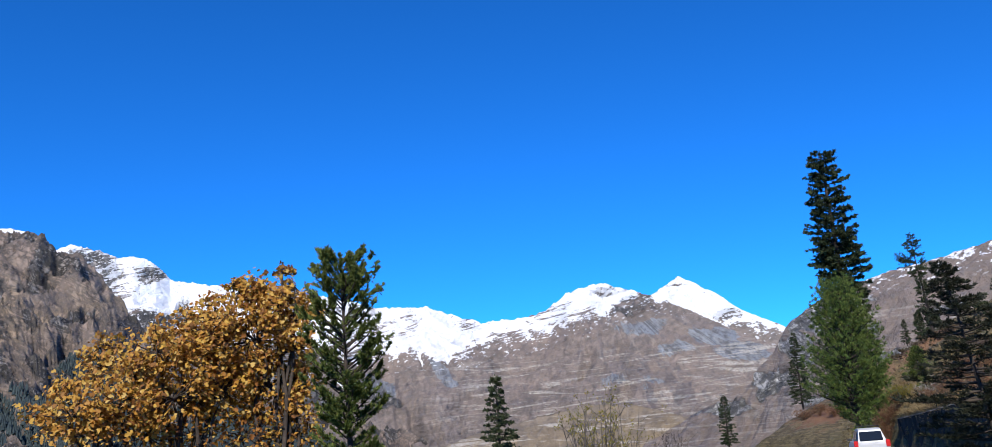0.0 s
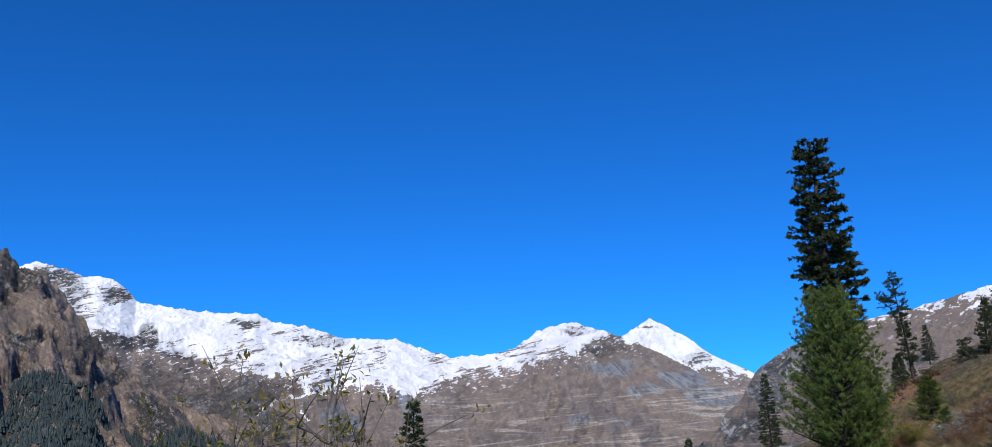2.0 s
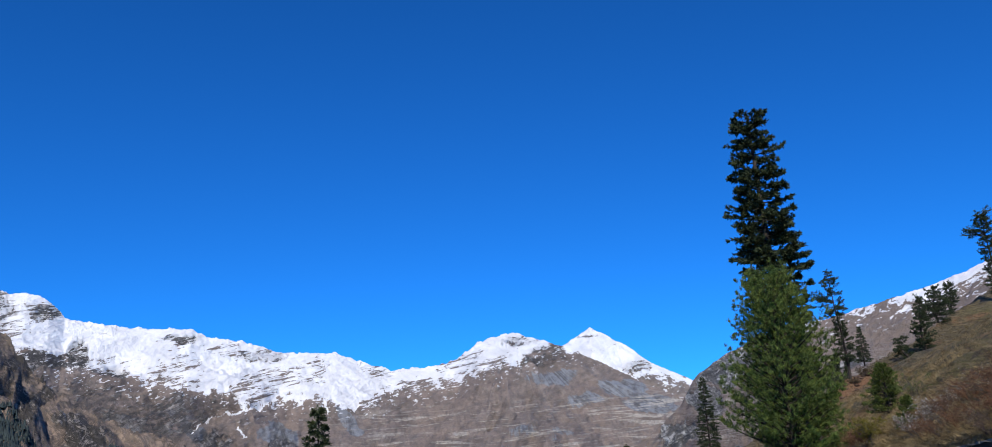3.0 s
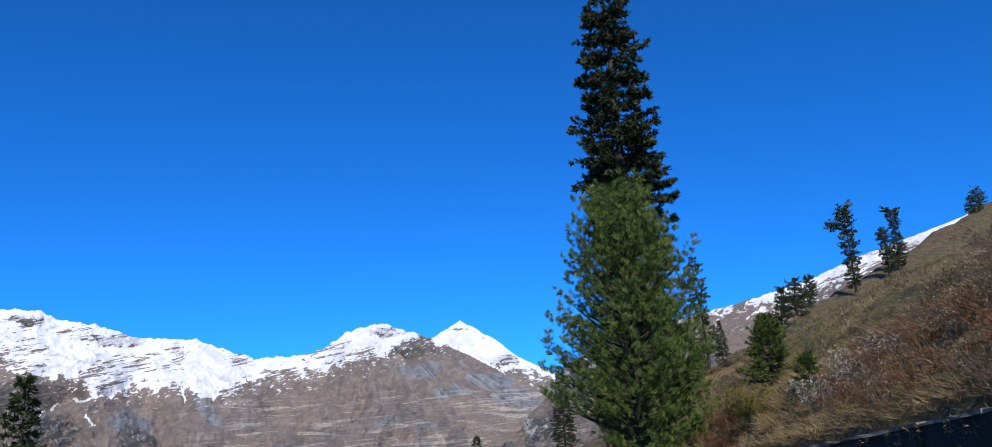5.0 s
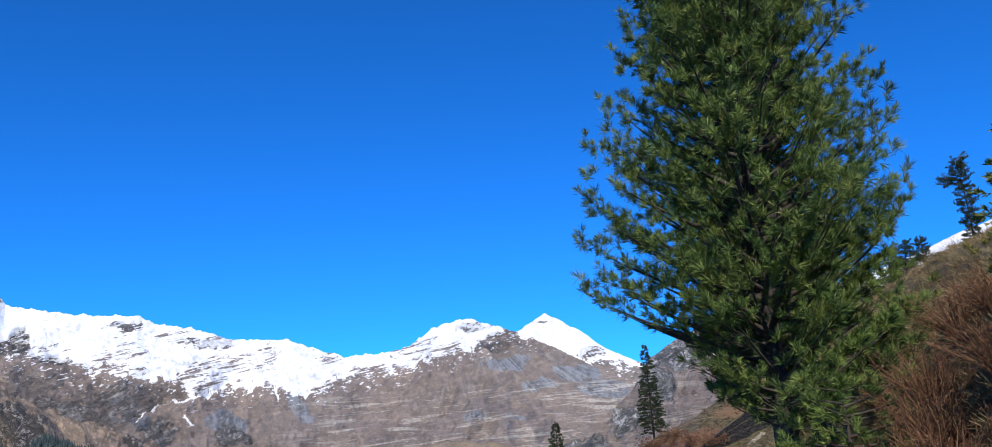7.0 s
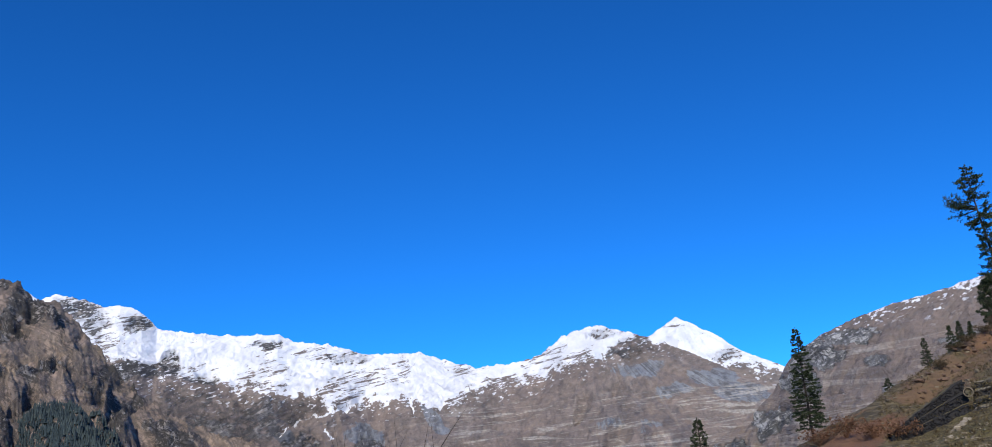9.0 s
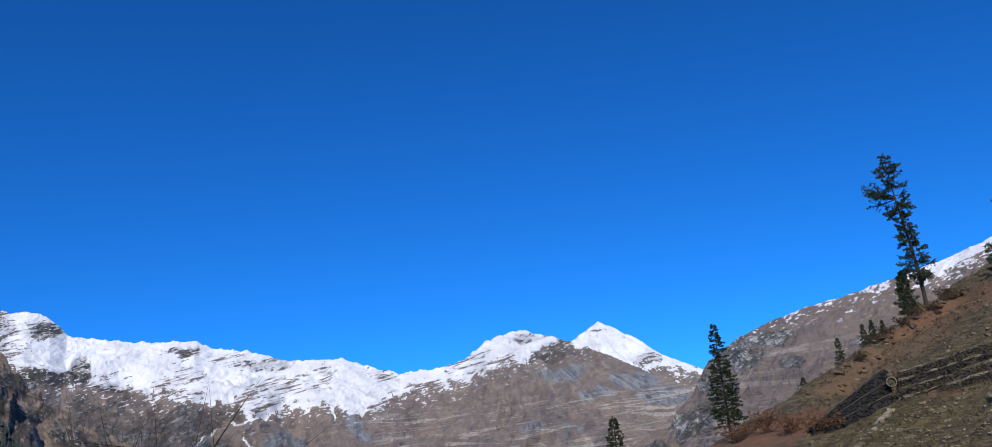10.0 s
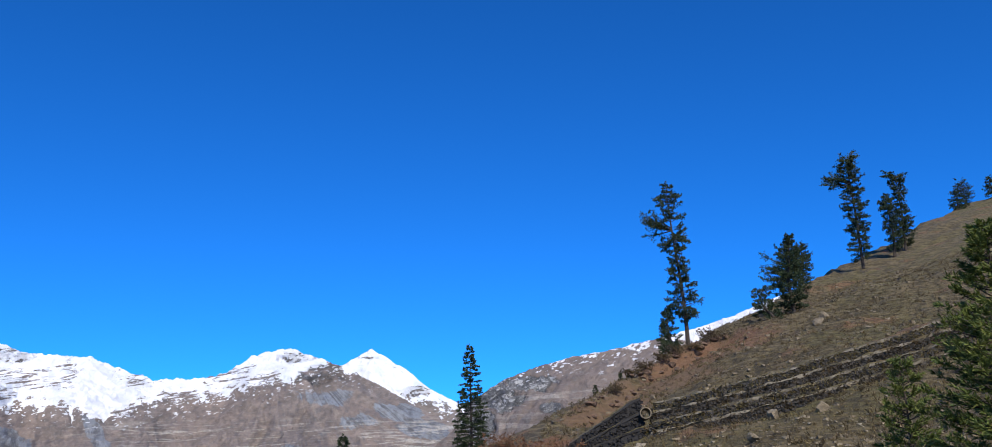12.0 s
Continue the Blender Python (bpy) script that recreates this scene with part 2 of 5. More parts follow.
def ground_material():
    m, nt, b = material("dry grass and earth", 0.95)
    pos, geo = place(nt)
    big = ntex(nt, 0.05, 6, 0.6, pos)
    mid = ntex(nt, 0.5, 8, 0.65, pos)
    fine = ntex(nt, 6.0, 8, 0.7, pos)
    c = mixc(nt, span(nt, mid, 0.35, 0.65), (0.07, 0.052, 0.02), (0.155, 0.115, 0.05))
    c = mixc(nt, span(nt, big, 0.45, 0.6), c, (0.115, 0.095, 0.03))
    c = mixc(nt, calc(nt, "MULTIPLY", span(nt, ntex(nt, 0.11, 6, 0.65, pos), 0.56, 0.66), 0.8), c, (0.20, 0.095, 0.045))
    c = mixc(nt, calc(nt, "MULTIPLY", span(nt, fine, 0.5, 0.72), 0.5), c, (0.24, 0.19, 0.12))
    c = mixc(nt, span(nt, ntex(nt, 1.6, 7, 0.7, pos), 0.50, 0.63), c, (0.055, 0.042, 0.022))
    # contour streaks: dark ones paint shadows beneath tussock ledges, pale ones are dry tussocks
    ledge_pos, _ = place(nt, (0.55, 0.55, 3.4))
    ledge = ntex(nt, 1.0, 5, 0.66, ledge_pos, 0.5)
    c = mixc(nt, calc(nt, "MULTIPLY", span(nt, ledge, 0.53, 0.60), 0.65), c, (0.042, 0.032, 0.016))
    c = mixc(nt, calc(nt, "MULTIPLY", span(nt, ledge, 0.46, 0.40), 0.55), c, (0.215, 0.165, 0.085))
    for centre, reach, col in (((90.0, 186.0, 12.0), 11.0, (0.21, 0.105, 0.055)), ((57.0, 162.0, -1.0), 7.0, (0.22, 0.10, 0.05)), ((78.0, 178.0, 6.5), 9.0, (0.20, 0.12, 0.065)), ((70.0, 172.0, 4.0), 6.0, (0.20, 0.115, 0.06))):
        off = nt.nodes.new("ShaderNodeVectorMath")
        off.operation = "DISTANCE"
        nt.links.new(geo.outputs["Position"], off.inputs[0])
        off.inputs[1].default_value = centre
        near = calc(nt, "ADD", off.outputs["Value"], calc(nt, "MULTIPLY", calc(nt, "SUBTRACT", mid, 0.5), 14.0))
        c = mixc(nt, calc(nt, "MULTIPLY", span(nt, near, reach, reach * 0.5), 0.75), c, col)
    nt.links.new(c, b.inputs["Base Color"])
    bump(nt, b, calc(nt, "SUBTRACT", calc(nt, "ADD", mid, calc(nt, "MULTIPLY", fine, 0.6)), calc(nt, "MULTIPLY", ledge, 0.9)), 1.0, 0.5)
    return m


M_GROUND = ground_material()


def plain(name, col, var=0.25, scale=3.0, rough=0.85, relief=0.02):
    m, nt, b = material(name, rough)
    tc = nt.nodes.new("ShaderNodeTexCoord")
    n1, n2 = ntex(nt, scale, 7, 0.65, tc.outputs["Object"]), ntex(nt, scale * 7, 5, 0.6, tc.outputs["Object"])
    mixn = calc(nt, "ADD", calc(nt, "MULTIPLY", n1, 0.6), calc(nt, "MULTIPLY", n2, 0.4))
    c = mixc(nt, span(nt, mixn, 0.35, 0.65), tuple(v * (1 - var) for v in col), tuple(min(1, v * (1 + var)) for v in col))
    nt.links.new(c, b.inputs["Base Color"])
    if relief:
        bump(nt, b, mixn, 0.8, relief)
    return m


def leaf_material(name, stops, through_light=0.25, rough=0.6, big_scale=0.6, big=0.35, tufts=False):
    """Each small leaf takes its own tone; larger patches vary over the crown."""
    m, nt, b = material(name, rough)
    geo = nt.nodes.new("ShaderNodeNewGeometry")
    tone = geo.outputs["Random Per Island"]
    if tufts:  # needles of one tuft share most of their tone
        at = nt.nodes.new("ShaderNodeAttribute")
        at.attribute_name = "tone"
        tone = calc(nt, "ADD", calc(nt, "MULTIPLY", at.outputs["Fac"], 0.72), calc(nt, "MULTIPLY", tone, 0.28))
    c = ramp(nt, tone, stops)
    tc = nt.nodes.new("ShaderNodeTexCoord")
    c = mixc(nt, calc(nt, "MULTIPLY", span(nt, ntex(nt, big_scale, 4, 0.6, tc.outputs["Object"]), 0.4, 0.65), big), c, tuple(v * 1.5 for v in stops[-1][1]))
    nt.links.new(c, b.inputs["Base Color"])
    b.inputs["Specular IOR Level"].default_value = 0.25
    tr = nt.nodes.new("ShaderNodeBsdfTranslucent")
    nt.links.new(c, tr.inputs["Color"])
    mx = nt.nodes.new("ShaderNodeMixShader")
    mx.inputs[0].default_value = through_light
    nt.links.new(b.outputs[0], mx.inputs[1])
    nt.links.new(tr.outputs[0], mx.inputs[2])
    nt.links.new(mx.outputs[0], nt.nodes["Material Output"].inputs["Surface"])
    return m


M_PINE = leaf_material("pine needles", [(0.0, (0.010, 0.028, 0.008)), (0.45, (0.060, 0.112, 0.024)), (0.85, (0.175, 0.230, 0.050)), (1.0, (0.22, 0.21, 0.05))], 0.04, big_scale=1.2, big=0.15, tufts=True)
# darker fir needles: the shade over one roadside fir is in this colour
M_FIR_SHADE = leaf_material("fir needles darkened for shade", [(0.0, (0.010, 0.013, 0.008)), (0.6, (0.020, 0.024, 0.012)), (1.0, (0.036, 0.036, 0.018))], 0.05)
M_FIR = leaf_material("dark fir needles", [(0.0, (0.010, 0.020, 0.012)), (0.6, (0.030, 0.047, 0.020)), (1.0, (0.070, 0.082, 0.030))], 0.08)
M_FIRG = leaf_material("green fir needles", [(0.0, (0.026, 0.050, 0.013)), (0.5, (0.078, 0.112, 0.024)), (1.0, (0.16, 0.175, 0.04))], 0.15)
M_MAPLE = leaf_material("orange maple leaves", [(0.0, (0.13, 0.05, 0.018)), (0.2, (0.27, 0.105, 0.022)), (0.5, (0.44, 0.21, 0.03)), (0.8, (0.52, 0.31, 0.05)), (1.0, (0.56, 0.38, 0.12))], 0.3, big=0.12)
M_YELLOW = leaf_material("yellow-green leaves", [(0.0, (0.10, 0.11, 0.02)), (0.6, (0.20, 0.18, 0.03)), (1.0, (0.30, 0.22, 0.05))], 0.35)
M_DRY = leaf_material("dry grass blades", [(0.0, (0.13, 0.075, 0.03)), (0.5, (0.27, 0.19, 0.085)), (1.0, (0.44, 0.34, 0.18))], 0.2, big=0.2)
M_TURF = leaf_material("short brown turf", [(0.0, (0.08, 0.06, 0.02)), (0.6, (0.15, 0.115, 0.045)), (1.0, (0.24, 0.19, 0.085))], 0.15, big=0.2)
M_RED = leaf_material("red-brown dry twigs", [(0.0, (0.075, 0.036, 0.020)), (0.6, (0.155, 0.070, 0.036)), (1.0, (0.23, 0.125, 0.06))], 0.1, big=0.2)
M_BARK = plain("bark", (0.045, 0.034, 0.026), 0.5, 4.0, 0.95, 0.03)
M_TWIG = plain("grey twigs", (0.10, 0.085, 0.07), 0.3, 4.0, 0.95, 0.0)


# ---- mesh helpers ----
def mesh_from(name, verts, faces, mats, smooth_shade=False, mat_index=None):
    """verts: (n, 3) array; faces: (m, 3 or 4) array."""
    verts, faces = np.asarray(verts, np.float32), np.asarray(faces, np.int32)
    me = bpy.data.meshes.new(name)
    k = faces.shape[1]
    me.vertices.add(len(verts))
    me.vertices.foreach_set("co", verts.ravel())
    me.loops.add(faces.size)
    me.loops.foreach_set("vertex_index", faces.ravel())
    me.polygons.add(len(faces))
    me.polygons.foreach_set("loop_start", np.arange(len(faces), dtype=np.int32) * k)
    me.polygons.foreach_set("loop_total", np.full(len(faces), k, np.int32))
    me.polygons.foreach_set("use_smooth", np.full(len(faces), smooth_shade, bool))
    for m in mats:
        me.materials.append(m)
    if mat_index is not None:
        me.polygons.foreach_set("material_index", np.asarray(mat_index, np.int32))
    me.update(calc_edges=True)
    me.validate()
    return me


def sheet(name, X, Y, Z, mats, smooth_shade=True):
    """A grid of points as one mesh."""
    n, k = X.shape
    i = np.arange(n * k).reshape(n, k)
    faces = np.stack([i[:-1, :-1], i[1:, :-1], i[1:, 1:], i[:-1, 1:]], -1).reshape(-1, 4)
    return mesh_from(name, np.stack([X, Y, Z], -1).reshape(-1, 3), faces, mats, smooth_shade)


def part_mesh(name, me, parent, label=""):
    ob = new(name, me)
    ob.parent = parent
    if label:
        tagged(ob, label)
    return ob


def part(name, bm, mat, parent, label=""):
    me = bpy.data.meshes.new(name)
    bm.to_mesh(me)
    bm.free()
    me.materials.append(mat)
    return part_mesh(name, me, parent, label)


def thing(name, loc, label, category, group="", kind="", turn=0.0):
    e = new(name)
    e.location = loc
    e.rotation_euler = (0, 0, turn)
    return tagged(e, label, category, group, kind)


class Tubes:
    """Tapered limbs, gathered into one mesh."""

    def __init__(self, sides=6):
        self.v, self.f, self.n, self.s = [], [], 0, sides

    def add(self, pts, r0, r1):
        pts = np.asarray(pts, float)
        k, s = len(pts), self.s
        d = np.gradient(pts, axis=0)
        d /= np.linalg.norm(d, axis=1, keepdims=True) + 1e-9
        side = np.cross(d, np.where(np.abs(d[:, 2:3]) > 0.9, [[1.0, 0, 0]], [[0, 0, 1.0]]))
        side /= np.linalg.norm(side, axis=1, keepdims=True) + 1e-9
        up = np.cross(side, d)
        r = np.linspace(r0, r1, k)[:, None, None]
        a = np.linspace(0, 2 * np.pi, s, endpoint=False)[None, :, None]
        ring = pts[:, None, :] + r * (np.cos(a) * side[:, None, :] + np.sin(a) * up[:, None, :])
        i = np.arange(k * s).reshape(k, s) + self.n
        j = np.roll(i, -1, axis=1)
        self.v.append(ring.reshape(-1, 3))
        self.f.append(np.stack([i[:-1], j[:-1], j[1:], i[1:]], -1).reshape(-1, 4))
        self.n += k * s

    def mesh(self, name, mat):
        return mesh_from(name, np.concatenate(self.v), np.concatenate(self.f), [mat], True)


def unit(v):
    return v / (np.linalg.norm(v, axis=-1, keepdims=True) + 1e-9)


def blades(P, D, L, W, rng, bend=0.0):
    """Narrow pointed leaves: four corners each, from P along D, length L, width W at the middle."""
    n = len(P)
    L, W = np.broadcast_to(L, n)[:, None], np.broadcast_to(W, n)[:, None]
    D = unit(D)
    S = unit(np.cross(D, rng.normal(size=(n, 3))))
    U = np.cross(S, D)
    M = P + D * L * 0.45 + U * L * bend
    v = np.stack([P, M - S * W / 2, P + D * L, M + S * W / 2], 1).reshape(-1, 3)
    return v, np.arange(n * 4).reshape(n, 4)


# ---- mountains ----
FIELDS = {}


def mountain(name, crest, near, low, mat, cols, rows, seed, power=1.25, spur=90.0, rough=26.0, crest_rough=9.0, label="", spur_count=26.0, gully=9.0, gully_count=0.55, slant=9.0,
             snow=(), cliffs=(), strata=0.0, dip=0.0, jagged=0.0, finger=0.5, rocky=0.0, dense=None, bend=1.15, slates=(), gullies=(), tilt=0.9, shear=0.0):
    """A range whose crest runs through (degrees from +y, metres away, degrees up); its front falls to `low` at `near` metres.
    `snow`: the snow line in the same degrees. `cliffs`: bare rock faces (degrees, degrees up, half width, half height, weight);
    `slates`: grey slides, in the same terms. `gullies`: lines of (degrees, degrees up) along which old snow lies in a cut."""
    a = np.array(crest)
    u = np.linspace(a[0, 0], a[-1, 0], cols)
    if dense:  # more columns where the range shows
        wgt = 1 + 3.0 * smooth(dense[0] - 1, dense[0], u) * (1 - smooth(dense[1], dense[1] + 1, u))
        cum = np.cumsum(wgt)
        u = np.interp(np.linspace(cum[0], cum[-1], cols), cum, u)
    dist, el = np.interp(u, a[:, 0], a[:, 1]), np.interp(u, a[:, 0], a[:, 2])
    zc = dist * np.tan(np.radians(el))
    crag = crest_rough * fbm(u * 1.7, u * 0 + seed, 6, seed, 0.6)
    v = np.concatenate([np.linspace(-0.12, 0, 8)[:-1], np.linspace(0, 1, rows) ** bend])
    U, V = np.meshgrid(u, v, indexing="ij")
    front = np.clip(V, 0, 1)
    R = dist[:, None] + (near - dist[:, None]) * V
    warp = 0.9 * fbm(U * 0.12, front * 2.0 + seed, 3, seed + 5)
    sp = fbm((U + (warp * 5.0 + slant) * front) * spur_count / 100.0, front * 3.2 + seed, 4, seed + 9, 0.5, ridged=True)
    az = np.radians(U)
    X, Y = R * np.sin(az), R * np.cos(az)
    body = low + (zc[:, None] - low) * (1 - front) ** power
    env = smooth(0.02, 0.3, front) * (1 - smooth(0.75, 1.0, front))
    body = body + crag[:, None] * np.exp(-np.abs(V) / 0.012)
    Z = body + env * spur * (np.minimum(sp, 1.2) - 1.2) * 0.5
    E0 = np.degrees(np.arctan2(Z, R))
    cliff = rocky * smooth(-0.5, 0.9, fbm(U * 0.55 + E0 * 0.3, E0 * 0.7, 5, seed + 31, 0.55)) + 0 * Z
    for ca, ce, wa, we, wt in cliffs:
        d = ((U - ca) / wa) ** 2 + ((E0 - ce) / we) ** 2
        cliff = np.maximum(cliff, wt * (1 - smooth(0.3, 1.5, d + 0.5 * fbm(U * 1.3, E0 * 1.6, 4, seed + 33))))
    near_crest = smooth(0, 0.12, front)
    cut = fbm((U + slant * front + 0.5 * warp) * gully_count, front * 2.6 + seed, 4, seed + 15, 0.55, ridged=True)
    Z = Z + smooth(0.01, 0.10, front) * (1 - smooth(0.8, 1.0, front)) * gully * (np.minimum(cut, 1.3) - 1.3)
    Z = Z + near_crest * rough * (fbm((X - shear * (dist[:, None] - R)) / 240, Y / 420, 7, seed + 3, 0.52, ridged=True) - 0.9)
    Z = Z + (1 - near_crest) * smooth(0, 0.02, front) * rough * 0.55 * (fbm(X / 120, Y / 120, 5, seed + 4, 0.55, ridged=True) - 1.2)
    # broken, tilted crags
    Z = Z + jagged * np.minimum(cliff * 1.5, 1) * smooth(0.004, 0.06, front) * (np.minimum(fbm((X + tilt * body) / 190, (body - tilt * 0.5 * X) / 120, 6, seed + 41, 0.56, ridged=True), 1.25) - 1.2)
    # tilted beds of rock make ledges and small cliffs
    bed = Z + dip * X + 14 * fbm(U * 0.5, E0 * 0.5, 4, seed + 51)
    share = bed / 34.0 - np.floor(bed / 34.0)
    hold = strata * smooth(0.003, 0.03, front) * (0.35 + 0.65 * np.minimum(1, cliff * 1.4)) * smooth(-0.6, 0.5, fbm(U * 0.8, E0 * 1.1, 4, seed + 53))
    Z = Z + hold * 34.0 * (smooth(0.62, 1.0, share) - share)
    riser = hold * smooth(0.66, 0.76, share) * (1 - smooth(0.93, 1.0, share))
    slide = 0 * Z
    for ca, ce, wa, we, wt in slates:
        d = ((U - ca + 0.8 * (E0 - ce)) / wa) ** 2 + ((E0 - ce) / we) ** 2
        slide = np.maximum(slide, wt * (1 - smooth(0.2, 1.6, d + 0.4 * fbm(U * 1.1, E0 * 1.4, 4, seed + 35))))
    over = np.full(Z.shape, -9.0)
    if len(snow):
        s = np.array(snow)
        over = E0 - np.interp(U, s[:, 0], s[:, 1]) + finger * fbm(U * 0.9 + 0.4 * E0, E0 * 0.5 + seed, 4, seed + 61, 0.55)
        over = np.clip(over, -1.5, 0.9)
    for line in gullies:
        q = np.array(line)
        wu, we = U + 0.10 * fbm(U * 2.5, E0 * 2.5, 3, seed + 71), E0 + 0.08 * fbm(U * 2.5, E0 * 2.5, 3, seed + 73)
        near_line = np.full(Z.shape, 9.0)
        for (u0, e0), (u1, e1) in zip(q[:-1], q[1:]):
            t = np.clip(((wu - u0) * (u1 - u0) + (we - e0) * (e1 - e0)) / ((u1 - u0) ** 2 + (e1 - e0) ** 2), 0, 1)
            near_line = np.minimum(near_line, np.hypot(wu - u0 - t * (u1 - u0), we - e0 - t * (e1 - e0)))
        Z = Z - 14 * np.exp(-(near_line / 0.16) ** 2)
        over = np.maximum(over, np.where(near_line < 0.30, 1.5 - 2.4 * smooth(0.02, 0.11, near_line), -9))
    back = V < 0
    Z = np.where(back, zc[:, None] + crag[:, None] * np.exp(V / 0.012) + V * 2500, Z)
    me = sheet(name, X, Y, Z, [mat])
    for key, val in (("crag", np.maximum(cliff, 0.8 * riser)), ("slate", slide), ("snow", over)):
        at = me.attributes.new(key, "FLOAT", "POINT")
        at.data.foreach_set("value", val.astype(np.float32).ravel())
    ob = new(name, me)
    FIELDS[name] = (U, X, Y, Z)
    return tagged(ob, label, "mountain", kind="structure")


mountain("mountain_range", [(-33, 4550, 13.4), (-26.7, 4550, 12.9), (-25.2, 4550, 11.9), (-24.2, 4550, 12.2), (-22.5, 4550, 11.8),
    (-21.8, 4550, 11.45), (-20.9, 4550, 11.6), (-19.7, 4550, 11.15), (-18.9, 4550, 10.2), (-15.5, 4550, 9.7), (-12.1, 4550, 9.6), (-11, 4550, 9.1),
    (-9.3, 4550, 8.9), (-7, 4550, 8.15), (-3.7, 4550, 8.0), (-2, 4550, 7.36), (-0.4, 4550, 6.86), (2, 4500, 6.94), (3.4, 4450, 7.2), (4.9, 4400, 8.2),
    (6.3, 4400, 8.62), (7.2, 4400, 8.67), (8.5, 4400, 8.25), (10, 4380, 7.7), (12, 4300, 6.75), (14, 4200, 5.6), (16, 4050, 4.5), (18, 3900, 3.5),
    (21, 3700, 2.3), (26, 3400, 1.0)], 1500, -90, M_SNOW, 900, 215, 3, power=1.2, spur=100, rough=14, spur_count=13, gully=5, bend=1.35, dense=(-25, 19),
    snow=[(-33, 9.5), (-22.8, 9.3), (-20.5, 8.1), (-17.7, 7.1), (-15, 6.6), (-12.6, 6.3), (-9, 5.2), (-5.2, 5.2), (-2.2, 4.85), (0.5, 5.5), (3.6, 6.05), (6.2, 6.6), (8.4, 7.1), (10, 7.4), (13, 7.0), (26, 7)],
    cliffs=[(-23.3, 11.4, 1.6, 0.7, 0.8), (-19.9, 10.5, 0.8, 0.45, 0.9), (-18.1, 8.3, 0.6, 0.7, 1.1), (-20.4, 7.9, 1.8, 0.5, 1.0), (-22.3, 10.6, 0.9, 0.5, 0.7), (-12.6, 9.1, 1.2, 0.3, 0.7), (-16.3, 7.3, 1.0, 0.5, 0.6),
            (-8, 8.0, 1.5, 0.4, 0.45), (7.6, 8.2, 1.3, 0.3, 0.5), (9.3, 7.6, 1.2, 0.3, 0.45), (-10.7, 3.1, 1.1, 0.8, 0.7), (-6.6, 2.6, 1.1, 0.7, 0.7), (-17.5, 5.4, 3.2, 1.5, 0.35), (-14.5, 4.3, 3.0, 1.6, 0.45), (-12.0, 5.2, 2.6, 0.9, 0.4), (9.0, 7.0, 1.6, 0.35, 0.4)],
    slates=[(13.4, 5.0, 1.6, 0.5, 0.9), (15.2, 3.9, 1.5, 0.7, 0.9), (11.2, 4.4, 1.2, 0.5, 0.7), (9.2, 5.9, 1.8, 0.5, 0.6), (-11.2, 3.4, 0.8, 0.8, 0.9), (-7.0, 3.3, 1.2, 0.7, 0.7), (-2.9, 3.9, 0.5, 1.0, 0.75), (8.5, 2.6, 2.0, 0.5, 0.5)],
    gullies=[[(-7.0, 5.9), (-8.2, 5.05), (-9.6, 4.85), (-11.0, 4.65), (-11.9, 3.9)], [(-4.4, 5.4), (-4.2, 4.6)], [(-2.4, 5.3), (-2.7, 4.7)], [(-9.3, 4.2), (-8.8, 3.4)]],
    strata=0.22, dip=-0.2, jagged=34, finger=0.30, label="brown mountain range with a snow-covered crest")
mountain("snow_peak", [(3, 4640, 4.5), (8, 4640, 6.0), (9.9, 4640, 7.55), (10.9, 4640, 8.15), (11.84, 4640, 8.66), (12.9, 4640, 8.1), (14.3, 4640, 7.2),
    (15.1, 4640, 6.45), (16.4, 4640, 5.75), (18, 4640, 4.9), (20, 4640, 4.0), (26, 4640, 2.0)], 3600, 60, M_PEAK, 280, 100, 21, power=1.0, spur=40,
    rough=12, crest_rough=5, spur_count=20, gully=7, snow=[(3, 4.5), (11, 5.6), (14.8, 5.5), (16.5, 4.9), (26, 3.5)], cliffs=[(11.5, 8.2, 1.0, 0.05, 0.35), (14.5, 6.2, 1.0, 0.4, 0.4)], strata=0.1, jagged=12,
    finger=0.25, label="snow-white pyramid peak behind the brown mountain")
mountain("rocky_mountain", [(-44, 2600, 15.0), (-34, 2700, 13.9), (-29, 2700, 12.9), (-26.7, 2700, 12.8), (-25.9, 2700, 12.75), (-25, 2700, 11.8), (-23.9, 2700, 11.6),
    (-23, 2680, 10.9), (-21.6, 2650, 9.0), (-19.6, 2600, 6.6), (-18.1, 2560, 5.5), (-16.6, 2520, 4.6), (-13, 2450, 3.2), (-9, 2400, 1.6), (-4, 2300, 0.0)],
    1000, -120, M_ROCK, 520, 200, 41, power=0.95, spur=90, rough=40, crest_rough=16, spur_count=16, gully=5, gully_count=0.7, slant=-17.0, rocky=0.8, strata=0.35, dip=0.45, jagged=44, tilt=1.1, shear=0.35, dense=(-28, -6),
    label="steep rocky brown mountain with a dark forest at its foot")
